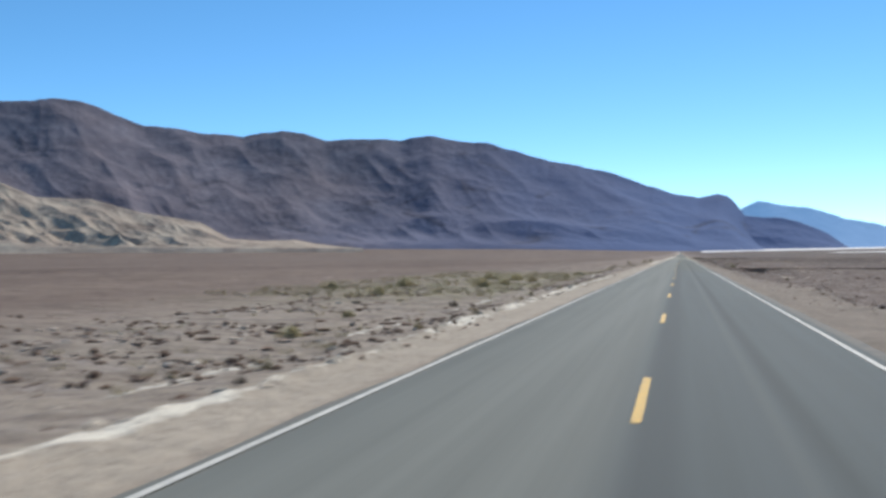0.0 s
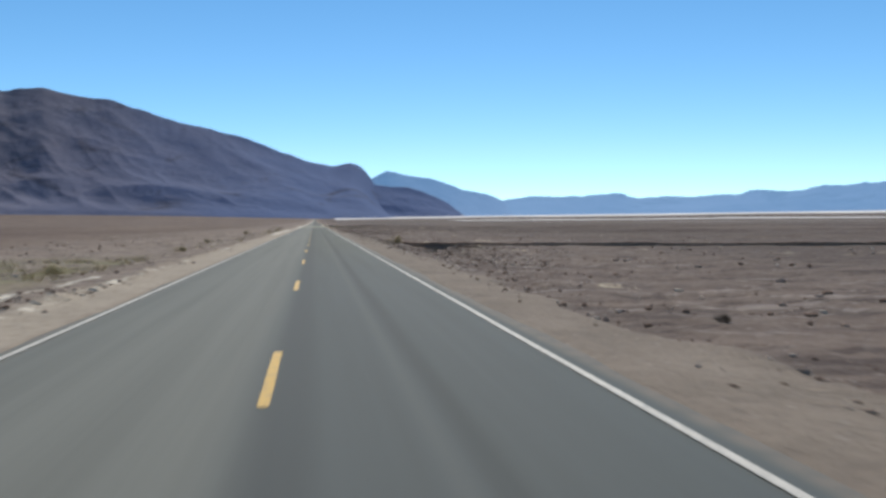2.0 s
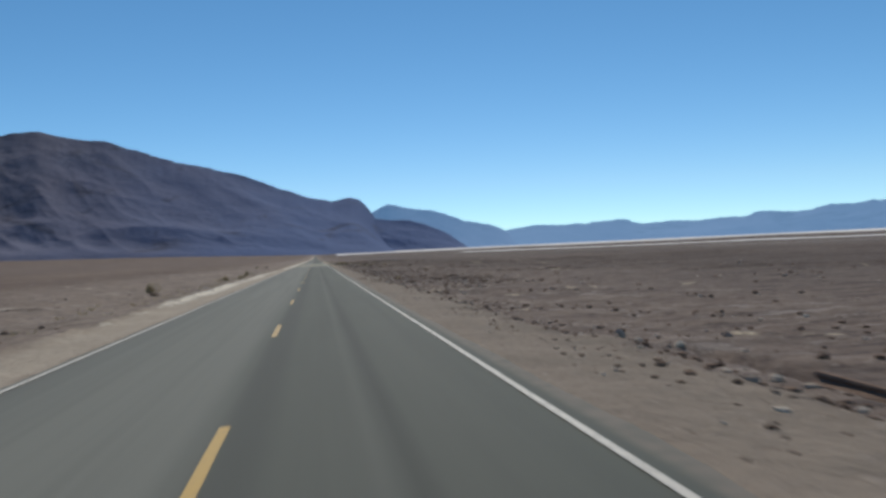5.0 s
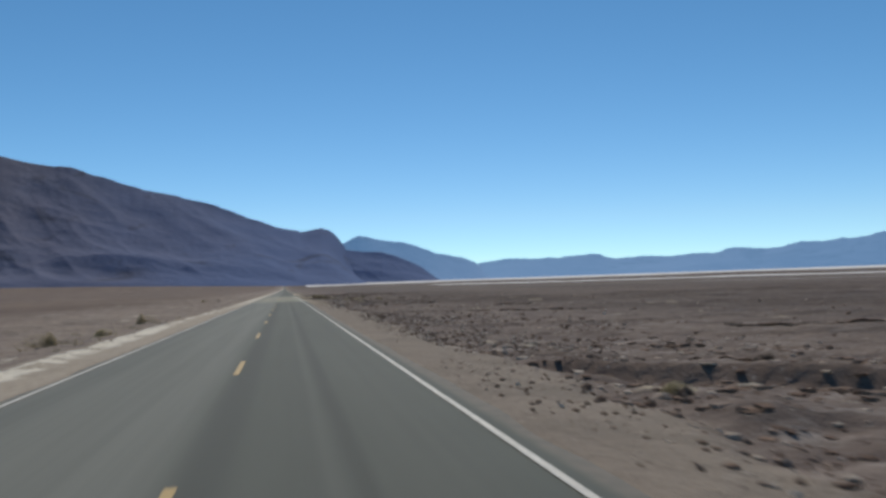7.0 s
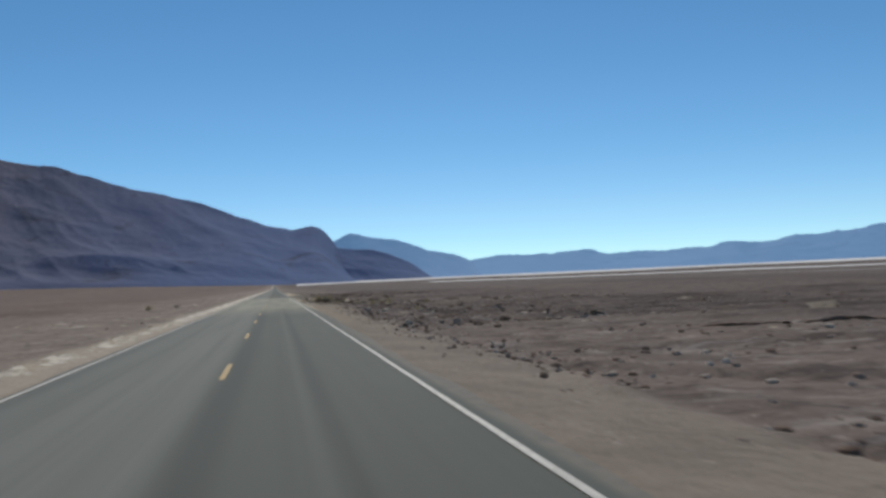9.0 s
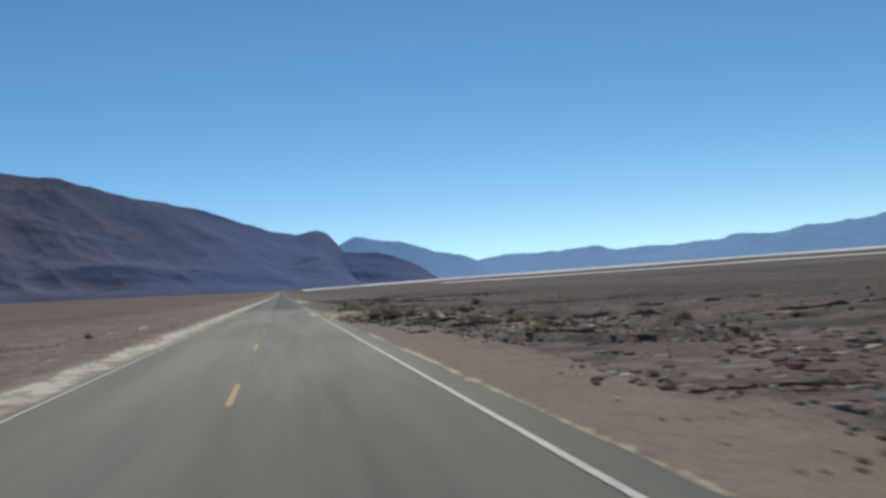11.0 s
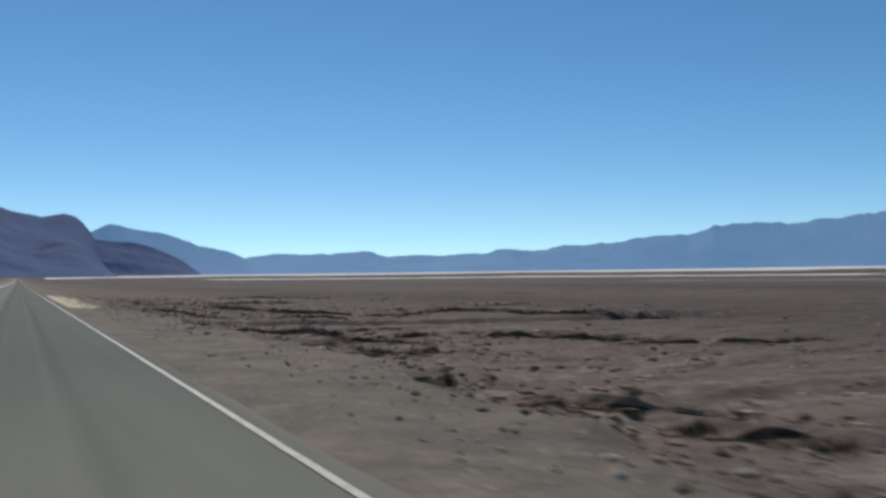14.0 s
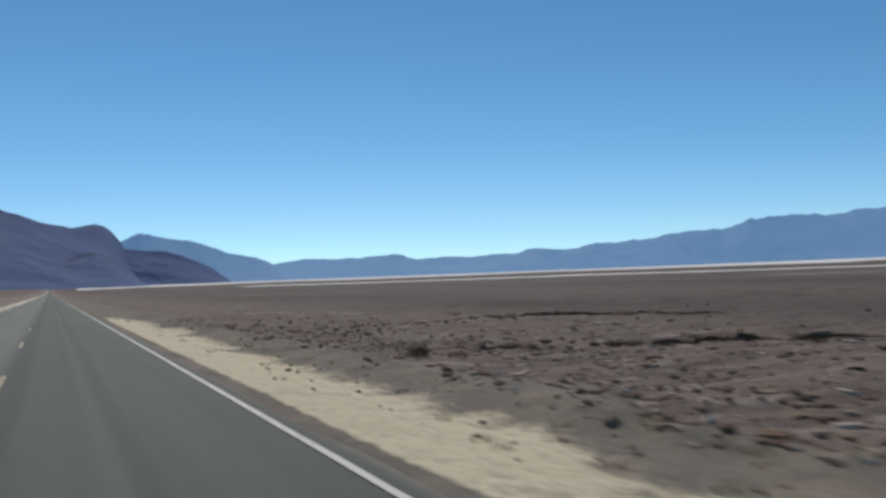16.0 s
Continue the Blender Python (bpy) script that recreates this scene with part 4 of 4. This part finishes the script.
BANKS = [  # the line of the edge, the height
    ([(19.0, 308.5), (22.2, 306), (26, 304), (33, 304)], 0.40), ([(10.9, 285.4), (11.3, 283), (13.2, 282), (15, 281)], 0.28),
    ([(8.7, 281), (9.6, 279.6)], 0.25), ([(9.5, 304.3), (10.8, 301.8)], 0.35), ([(7.3, 287.2), (8.4, 286.0)], 0.18), ([(10.7, 278.4), (12, 277)], 0.22),
    ([(6.8, 313.9), (8.2, 313.0)], 0.5), ([(6.3, 311.6), (7.1, 311.1)], 0.42), ([(7.4, 311.1), (8.7, 310.4)], 0.5), ([(7.6, 318.8), (9.7, 317.5)], 0.5), ([(7.0, 302.0), (8.4, 299.5)], 0.40), ([(13.8, 309.8), (16.6, 309.4)], 0.35),
    ([(5.0, 322.6), (7.2, 321.4)], 0.42), ([(20, 320.6), (28, 321.3)], 0.35), ([(4.9, 323.6), (6.4, 323.0)], 0.24), ([(4.7, 325.0), (6.2, 324.3)], 0.22),
    ([(5.6, 326.0), (7.0, 325.2)], 0.24), ([(6.6, 327.4), (8.4, 326.2)], 0.42), ([(4.6, 327.0), (5.8, 326.5)], 0.16), ([(5.0, 328.2), (6.6, 327.6)], 0.16),
    ([(6.2, 330.0), (8.0, 329.0)], 0.24), ([(7.6, 324.4), (9.8, 323.4)], 0.40), ([(8.6, 329.0), (10.8, 328.0)], 0.34), ([(9.6, 322.8), (12, 321.8)], 0.38),
    ([(7.6, 318.6), (9.6, 317.6)], 0.36), ([(8.3, 342.6), (10.2, 340.6), (11.2, 338.4)], 0.42), ([(7.0, 337.0), (7.9, 335.4)], 0.26), ([(7.0, 346.0), (8.6, 344.8)], 0.26),
    ([(9.4, 353.4), (11, 352.2)], 0.24), ([(6.3, 357.8), (7.6, 354.6)], 0.30), ([(10.6, 360), (11.8, 357.4), (13, 355.6), (15, 354)], 0.34), ([(6.6, 350.0), (7.5, 349.4)], 0.24),
    ([(14, 382.6), (18.6, 376), (22.6, 373.4)], 0.36), ([(22, 404), (26, 400)], 0.30), ([(9.0, 412), (9.5, 404.6), (11, 400)], 0.30), ([(12.5, 415.5), (15.4, 402), (18.5, 397)], 0.42),
    ([(18.4, 397.2), (24, 400.4), (25.4, 394.8), (29, 390.6), (36, 388)], 0.46), ([(8.3, 391), (9.4, 386.2), (10.1, 384.6)], 0.30), ([(9.9, 385.8), (10.3, 381.0), (12, 379)], 0.34),
    ([(12.4, 382.6), (13.8, 380.2), (16.2, 379.6)], 0.42), ([(12.2, 386.2), (14.4, 385.6)], 0.22), ([(8.9, 376.4), (10.2, 375)], 0.22), ([(7.8, 378), (7.9, 375.5), (8.8, 374)], 0.26),
    ([(28, 410), (35, 409)], 0.30), ([(13, 399), (15.8, 396)], 0.42), ([(6.8, 391), (8.0, 389.6)], 0.18), ([(8.2, 389), (10, 387)], 0.24), ([(15, 428), (22, 424)], 0.34),
    ([(10, 432), (13, 428)], 0.26), ([(20, 446), (30, 440)], 0.36), ([(9.4, 112), (12.5, 110.6)], 0.28), ([(10, 193.4), (12.4, 192.4)], 0.3),
    ([(18, 206), (26, 204)], 0.26), ([(14, 236), (22, 233)], 0.26), ([(7.4, 365.6), (8.4, 364.2), (9.6, 363.6)], 0.36), ([(8.0, 362.8), (9.2, 361.8)], 0.32), ([(20, 62), (30, 59)], 0.24), ([(26, 82), (40, 79)], 0.28), ([(16, 254), (24, 251)], 0.28),
]
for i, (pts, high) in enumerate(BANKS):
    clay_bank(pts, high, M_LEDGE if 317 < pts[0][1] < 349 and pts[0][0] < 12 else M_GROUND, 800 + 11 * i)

def wash_bank(k, x0, x1):
    """The steep broken bank on the far side of a wash, from x0 to x1."""
    pts = WASHES[k][0]
    xs, ys = [float(p[0]) for p in pts], [float(p[1]) for p in pts]
    x = np.linspace(x0, x1, int((x1 - x0) / 0.14))
    y = np.interp(x, xs, ys)
    y = y + 0.6 * (fbm(x * 0.35, y * 0.05, 3, 91) - 0.5) + 0.16 * (fbm(x * 1.3, y * 0.05, 3, 92) - 0.5)
    slope = np.gradient(y, x)
    slope = np.convolve(np.pad(slope, 4, mode="edge"), np.ones(9) / 9, mode="valid")
    nx, ny = -slope / np.sqrt(1 + slope ** 2), 1 / np.sqrt(1 + slope ** 2)
    low = surface(x - nx * 0.75, y - ny * 0.75) - 0.08
    top = surface(x + nx * 0.45, y + ny * 0.45) + 0.015
    cols = []
    for j, (d, f) in enumerate(((-0.52, 0.0), (-0.42, 0.28), (-0.37, 0.55), (-0.36, 0.80), (-0.38, 0.97), (-0.28, 1.0), (0.05, 1.0), (0.42, 1.0))):
        wob = (0.16 if j < 6 else 0.05) * (fbm(x * 2.3 + 7 * j, x * 0 + j, 4, 950 + k, 0.65) - 0.5)
        notch = 0.10 * (fbm(x * 3.1, x * 0 + 2, 3, 970 + k) - 0.5) if 2 < j < 6 else 0.0
        z = low + (top - low) * f + notch * np.clip(top - low, 0, 1)
        z = surface(x + nx * d, y + ny * d) - 0.01 if j == 7 else z
        cols.append(np.stack([x + nx * (d + wob), y + ny * (d + wob), z], axis=-1))
    ob = new("clay_bank")
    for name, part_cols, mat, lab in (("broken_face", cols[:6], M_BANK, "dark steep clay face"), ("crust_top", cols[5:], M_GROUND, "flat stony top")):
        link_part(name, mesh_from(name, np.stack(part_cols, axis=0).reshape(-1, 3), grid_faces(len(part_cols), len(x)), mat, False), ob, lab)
    return tagged(ob, "steep dark clay bank along the far side of a dry wash", "clay bank", "undercut clay banks")


wash_bank(0, 8.0, 52.0)

# pale slabs of salt crust turned up on the verges
for i in range(46):
    y = rng.uniform(2, 70) if i < 26 else rng.uniform(285, 350)
    x = rng.uniform(-5.5, -4.5) if i < 26 else rng.uniform(4.4, 9.5)
    if i > 38:
        y = rng.uniform(60, 120)
        x = rng.uniform(-5.6, -4.6)
    lay("crust_slab", rng.choice(SLABS), x, y, rng.uniform(0.10, 0.30) if x < 0 else rng.uniform(0.07, 0.18), "pale slab of broken salt crust on the verge", "crust slab", "salt crust slabs", 0.3)


def scatter(name, label, material, zones, flat, seed):
    """Thousands of small angular stones in one mesh."""
    r = np.random.RandomState(seed)
    bm = bmesh.new()
    if flat < 0.5:                              # split fragments: skewed little blocks
        bmesh.ops.create_cube(bm, size=0.8)
        bmesh.ops.triangulate(bm, faces=bm.faces)
    else:
        bmesh.ops.create_icosphere(bm, subdivisions=1, radius=0.5)
    unit = np.array([v.co[:] for v in bm.verts])
    tri = np.array([[v.index for v in f.verts] for f in bm.faces])
    bm.free()
    V, F, base = [], [], 0
    for y0, y1, x0, x1, count, s0, s1 in zones:
        y = r.uniform(y0, y1, count)
        x = shelf_edge(y) + r.normal(0.35, 0.55, count) if x0 == x1 else r.uniform(x0, x1, count)
        size = s0 + (s1 - s0) * r.uniform(0, 1, count) ** 3
        keep = fbm(x * 0.25, y * 0.25, 3, seed) > (0.38 if x0 == x1 else 0.42 if x0 > 0 else 0.53)
        x, y, size = x[keep], y[keep], size[keep]
        z = surface(x, y)
        n, m = len(x), len(unit)
        if n == 0:
            continue
        a = r.uniform(0, 6.28, n)
        p = unit[None] * (1 + (1.0 if flat < 0.5 else 0.6) * (r.uniform(0, 1, (n, m, 1)) - 0.5)) * size[:, None, None]
        p = p * np.stack([np.full(n, 1.2), np.full(n, 0.9), flat * r.uniform(0.7, 1.4, n)], axis=-1)[:, None, :]
        c, s = np.cos(a)[:, None], np.sin(a)[:, None]
        q = np.stack([p[..., 0] * c - p[..., 1] * s + x[:, None], p[..., 0] * s + p[..., 1] * c + y[:, None],
                      p[..., 2] + (z + 0.12 * size * flat)[:, None]], axis=-1)
        V.append(q.reshape(-1, 3))
        F.append((tri[None] + (base + np.arange(n) * m)[:, None, None]).reshape(-1, 3))
        base += n * m
    ob = new(name, mesh_from(name, np.concatenate(V), np.concatenate(F), material, False))
    return tagged(ob, label, "stones", kind="stuff")


scatter("stones", "loose brown and pale stones strewn over the verges", M_STONES, [
    (0, 98, 0, 0, 700, 0.03, 0.16), (98, 460, 0, 0, 5200, 0.03, 0.20),
    (0, 98, 4.4, 8.0, 800, 0.02, 0.10), (98, 460, 4.4, 8.0, 4200, 0.02, 0.11), (0, 98, 6.0, 16.0, 900, 0.03, 0.20), (98, 460, 6.0, 16.0, 6200, 0.03, 0.22), (90, 450, 12.0, 40.0, 2600, 0.06, 0.30),
    (0, 90, 9.0, 30.0, 700, 0.05, 0.35), (4, 48, -16.0, -5.4, 2800, 0.04, 0.24), (316.5, 328, 4.0, 8.5, 2600, 0.02, 0.14), (306, 318, 6.6, 10.0, 900, 0.02, 0.14), (2, 75, -6.3, -5.1, 1200, 0.03, 0.16), (337, 352, 4.3, 8.5, 1700, 0.02, 0.11), (194, 228, 5.2, 10.0, 2600, 0.025, 0.14), (172, 196, 6.8, 12.0, 1400, 0.03, 0.22), (172, 200, 3.9, 6.6, 700, 0.02, 0.10), (348, 410, 4.0, 9.0, 900, 0.02, 0.09), (98, 172, 3.9, 6.6, 500, 0.02, 0.08), (84, 112, 6.5, 12.0, 1500, 0.03, 0.16), (408, 448, 6.4, 14.0, 4200, 0.02, 0.15), (0, 120, -9.0, -4.3, 3200, 0.02, 0.14), (0, 160, -24.0, -6.0, 1900, 0.04, 0.26),
    (160, 460, -14.0, -4.4, 1300, 0.03, 0.18)] + [(min(a[1], b[1]) - 0.8, max(a[1], b[1]) + 0.2, min(a[0], b[0]), max(a[0], b[0]), 70, 0.03, 0.16)
                                                        for pts, high in BANKS for a, b in zip(pts, pts[1:]) if pts[0][0] < 16], 0.7, 301)


scatter("clay_fragments", "flat angular fragments of pale and brown dried clay", M_STONES, [
    (98, 128, 6.3, 16.0, 1300, 0.05, 0.26), (176, 200, 6.2, 15.0, 800, 0.05, 0.30), (198, 228, 5.6, 14.0, 1300, 0.05, 0.26), (260, 306, 6.3, 18.0, 4200, 0.05, 0.32),
    (306, 346, 5.0, 15.0, 3400, 0.05, 0.34), (307, 319, 6.0, 13.0, 1500, 0.06, 0.38), (348, 402, 7.0, 20.0, 1900, 0.05, 0.28), (359, 368, 6.8, 11.5, 700, 0.05, 0.26), (402, 452, 7.0, 22.0, 2600, 0.05, 0.30), (2, 50, -16.0, -5.6, 1500, 0.05, 0.34)], 0.30, 333)


# ---------------------------------------------------------------- desert shrubs and dry grass
def blade(V, F, p, d, length, width, bend, r):
    """A tapered twig of two stretches, three-sided."""
    d = d.normalized()
    side = d.cross(Vector((0, 0, 1)))
    side = side.normalized() if side.length > 1e-3 else Vector((1, 0, 0))
    nrm = side.cross(d).normalized()
    mid = p + d * length * 0.55
    tip = p + d * length + Vector((r.uniform(-1, 1), r.uniform(-1, 1), bend)) * length * 0.22
    b = len(V)
    for c, w in ((p, width), (mid, width * 0.7)):
        for k in range(3):
            a = k * 2.094
            V.append(c + (side * math.cos(a) + nrm * math.sin(a)) * w)
    V.append(tip)
    for k in range(3):
        j = (k + 1) % 3
        F.append((b + k, b + j, b + 3 + j))
        F.append((b + k, b + 3 + j, b + 3 + k))
        F.append((b + 3 + k, b + 3 + j, b + 6))
    return tip


def shrub(seed, material, label, stems=9, twigs=190, leaves=1300, height=0.75):
    """A rounded desert shrub one metre wide: bare stems below, twigs and small leaves above."""
    r = random.Random(seed)
    top = new("desert_shrub")
    SV, SF, FV, FF = [], [], [], []
    tips = []
    lob = [(r.uniform(0, 6.28), r.uniform(0.75, 1.15)) for _ in range(5)]

    def reach(a):
        return 0.5 * max(0.62, sum(k * max(0, math.cos(a - b)) ** 3 for b, k in lob) * 0.75)

    for i in range(stems):
        a = i * 6.283 / stems + r.uniform(-0.3, 0.3)
        d = Vector((math.cos(a), math.sin(a), r.uniform(0.5, 1.4)))
        tips.append(blade(SV, SF, Vector((0.03 * math.cos(a), 0.03 * math.sin(a), -0.04)), d, r.uniform(0.35, 0.5), 0.012, 0.3, r))
    for i in range(twigs):
        a = r.uniform(0, 6.283)
        el = math.asin(r.uniform(0.02, 1.0))
        q = reach(a) * r.uniform(0.55, 0.95)
        p = Vector((math.cos(a) * math.cos(el) * q, math.sin(a) * math.cos(el) * q, 0.03 + math.sin(el) * height * 0.72 * r.uniform(0.6, 1.0)))
        d = Vector((p.x, p.y, p.z * 0.8 + 0.15)) + Vector((r.uniform(-.3, .3), r.uniform(-.3, .3), r.uniform(-.2, .3)))
        blade(FV, FF, p * 0.62, d, 0.20 * r.uniform(0.7, 1.5), 0.006, 0.5, r)
    for i in range(leaves):
        a = r.uniform(0, 6.283)
        el = math.asin(r.uniform(0.0, 1.0))
        q = reach(a) * r.uniform(0.7, 1.08)
        p = Vector((math.cos(a) * math.cos(el) * q, math.sin(a) * math.cos(el) * q, 0.02 + math.sin(el) * height * r.uniform(0.7, 1.0)))
        u = Vector((r.uniform(-1, 1), r.uniform(-1, 1), r.uniform(-0.4, 1))).normalized()
        w = u.cross(Vector((r.uniform(-1, 1), r.uniform(-1, 1), r.uniform(-1, 1)))).normalized()
        s = r.uniform(0.016, 0.038)
        b = len(FV)
        FV += [p - u * s, p + w * s * 0.45, p + u * s, p - w * s * 0.45]
        FF += [(b, b + 1, b + 2), (b, b + 2, b + 3)]
    link_part("woody_base", mesh_from("woody_base", [v[:] for v in SV], SF, M_GBUSH, False), top, "bare grey-brown stems")
    link_part("foliage", mesh_from("foliage", [v[:] for v in FV], FF, material, False), top)
    return tagged(top, label, "shrub", "desert shrubs")


OLIVE = "rounded olive-brown desert shrub on stony ground"
YELLOW = "dry yellow-green desert shrub beside a wash"
GREY = "low grey leafless desert shrub on stony ground"
masters = [(shrub(401, M_BUSH, OLIVE), 0), (shrub(402, M_BUSH, OLIVE, 8, 200, 1300, 0.6), 0), (shrub(403, M_YBUSH, YELLOW, 9, 200, 1400, 0.62), 1),
           (shrub(404, M_YBUSH, YELLOW, 8, 180, 1200, 0.5), 1), (shrub(405, M_GBUSH, GREY, 12, 300, 420, 0.55), 2), (shrub(406, M_GBUSH, GREY, 10, 260, 560, 0.7), 2)]
kinds = {k: [m for m, j in masters if j == k] for k in (0, 1, 2)}
used = set()
SHRUBS = [(7.0, 118.2, 1.15, 0), (10.5, 121.5, 0.7, 2), (6.8, 187.2, 0.5, 1), (13.8, 189.2, 1.0, 2), (-7.6, 208.2, 1.15, 0), (-6.6, 212.5, 0.8, 1), (-6.9, 224.6, 1.0, 0),
          (7.8, 316.4, 0.95, 1), (10.7, 316.3, 0.8, 1), (7.2, 312.8, 0.65, 1), (11.0, 314.0, 1.0, 0), (12.6, 321.5, 0.9, 0), (9.4, 323.5, 0.9, 1), (14.0, 325.0, 1.1, 0),
          (7.6, 326.0, 0.7, 0), (7.5, 356.5, 0.9, 0), (7.8, 337.8, 1.25, 0), (9.0, 333.2, 0.8, 1), (7.1, 352.0, 1.5, 1), (7.6, 334.4, 0.9, 0), (12.5, 331.0, 0.9, 2),
          (6.9, 344.0, 0.8, 1), (7.5, 368.2, 0.6, 2), (10.5, 375.0, 0.7, 2), (8.0, 300.0, 0.6, 1), (10.0, 306.0, 0.8, 0), (12.0, 309.0, 0.9, 1), (15.0, 305.0, 1.0, 0),
          (-11.0, 50.5, 1.3, 1), (-10.6, 55.0, 1.2, 1), (-9.8, 61.0, 1.0, 0), (-13.0, 58.0, 1.4, 1), (-12.0, 66.0, 1.3, 1), (-15.0, 70.0, 1.4, 1), (-9.0, 74.0, 0.9, 1),
          (-8.8, 82.0, 0.9, 1), (-16.5, 52.0, 1.4, 1), (-14.0, 40.0, 1.0, 1), (-19.0, 46.0, 1.3, 1), (-7.6, 104.0, 0.8, 0), (-8.2, 108.0, 0.7, 1), (-9.0, 128.0, 0.8, 0),
          (-8.4, 176.0, 0.8, 2), (-10.0, 184.0, 1.0, 0), (-7.5, 30.0, 0.5, 2), (-9.6, 25.0, 0.6, 1), (16.0, 343.0, 1.0, 2), (18.0, 352.0, 1.1, 2), (-12.0, 318.0, 1.0, 0),
          (-10.5, 330.0, 0.8, 2), (6.4, 22.5, 0.35, 1), (7.6, 64.0, 0.4, 2), (9.5, 428.0, 0.8, 2), (11.0, 262.0, 0.8, 2), (13.0, 284.0, 0.9, 2), (10.0, 280.0, 0.6, 1),
          (5.7, 322.0, 1.5, 2), (6.9, 326.3, 1.5, 2), (6.5, 321.4, 1.1, 2), (7.9, 323.8, 1.2, 2), (7.1, 328.9, 1.1, 1), (8.6, 321.8, 1.0, 0), (6.7, 342.6, 0.8, 1), (6.2, 351.6, 0.8, 1), (8.0, 331.4, 1.0, 2), (-8.3, 18.2, 0.6, 1), (-8.9, 19.4, 0.5, 1), (8.9, 364.9, 0.6, 2), (8.3, 362.9, 0.5, 2), (7.5, 314.3, 1.1, 2), (11.4, 314.5, 1.2, 2), (9.0, 319.2, 1.0, 2)]
SHRUBS += [(-5.45 + 0.25 * math.sin(i * 2.4), 6.0 + 3.1 * i + 1.2 * math.sin(i * 1.7), 0.24 + 0.10 * math.sin(i * 3.3), 2 * (i % 2)) for i in range(18)]
for x, y, s, k in SHRUBS:
    src = rng.choice(kinds[k])
    m = pose(x, y, gz(x, y) - 0.02 * s, 0, 0, rng.uniform(0, 360))
    ob = src if src not in used else copy_thing(src, m)
    used.add(src)
    ob.matrix_basis = m @ Matrix.Diagonal((s, s * rng.uniform(0.85, 1.1), s * rng.uniform(0.62, 0.9), 1))


def tufts(name, label, material, spots, seed):
    r = random.Random(seed)
    V, F = [], []
    for x0, x1, y0, y1, count, h in spots:
        for _ in range(count):
            x, y = r.uniform(x0, x1), r.uniform(y0, y1)
            if fbm(np.array(x * 0.3), np.array(y * 0.3), 2, seed) < 0.45:
                continue
            z = gz(x, y) - 0.01
            for _ in range(12):
                a = r.uniform(0, 6.283)
                d = Vector((math.cos(a) * 0.5, math.sin(a) * 0.5, r.uniform(0.4, 1.2)))
                blade(V, F, Vector((x + 0.08 * math.cos(a), y + 0.08 * math.sin(a), z)), d, h * r.uniform(0.6, 1.3), 0.007, -0.4, r)
    return tagged(new(name, mesh_from(name, [v[:] for v in V], F, material, False)), label, "grass", kind="stuff")


tufts("dry_grass", "sparse yellow-green dry grass tufts on the verges", M_YBUSH, [
    (-24, -7.0, 38, 96, 900, 0.36), (-14, -6, 0, 42, 120, 0.2), (5.5, 9.5, 300, 346, 120, 0.22), (4.2, 7, 405, 450, 70, 0.12), (-9, -5.6, 95, 235, 150, 0.2)], 501)


def brush(name, label, material, lines, seed):
    """Low tangles of dead twigs that line the broken banks."""
    r = random.Random(seed)
    V, F = [], []
    for pts, high in lines:
        for a, b in zip(pts, pts[1:]):
            for _ in range(int((13 if a[1] > 308 else 7) * math.hypot(b[0] - a[0], b[1] - a[1]))):
                k = r.random()
                x, y = a[0] + (b[0] - a[0]) * k + r.gauss(0, 0.25), a[1] + (b[1] - a[1]) * k + r.gauss(-0.1, 0.4)
                if fbm(np.array(x * 0.6), np.array(y * 0.6), 2, seed) < 0.47:
                    continue
                z = gz(x, y) - 0.01
                h = r.uniform(0.10, 0.30)
                for _ in range(14):
                    q = r.uniform(0, 6.283)
                    d = Vector((math.cos(q) * 0.9, math.sin(q) * 0.9, r.uniform(0.3, 1.1)))
                    blade(V, F, Vector((x + r.gauss(0, 0.08), y + r.gauss(0, 0.08), z)), d, h * r.uniform(0.6, 1.4), 0.008, 0.1, r)
    return tagged(new(name, mesh_from(name, [v[:] for v in V], F, material, False)), label, "brush", kind="stuff")


brush("dead_brush", "low tangles of dark dead brush along broken banks", M_GBUSH, [b for b in BANKS if b[0][0][0] < 24], 601)
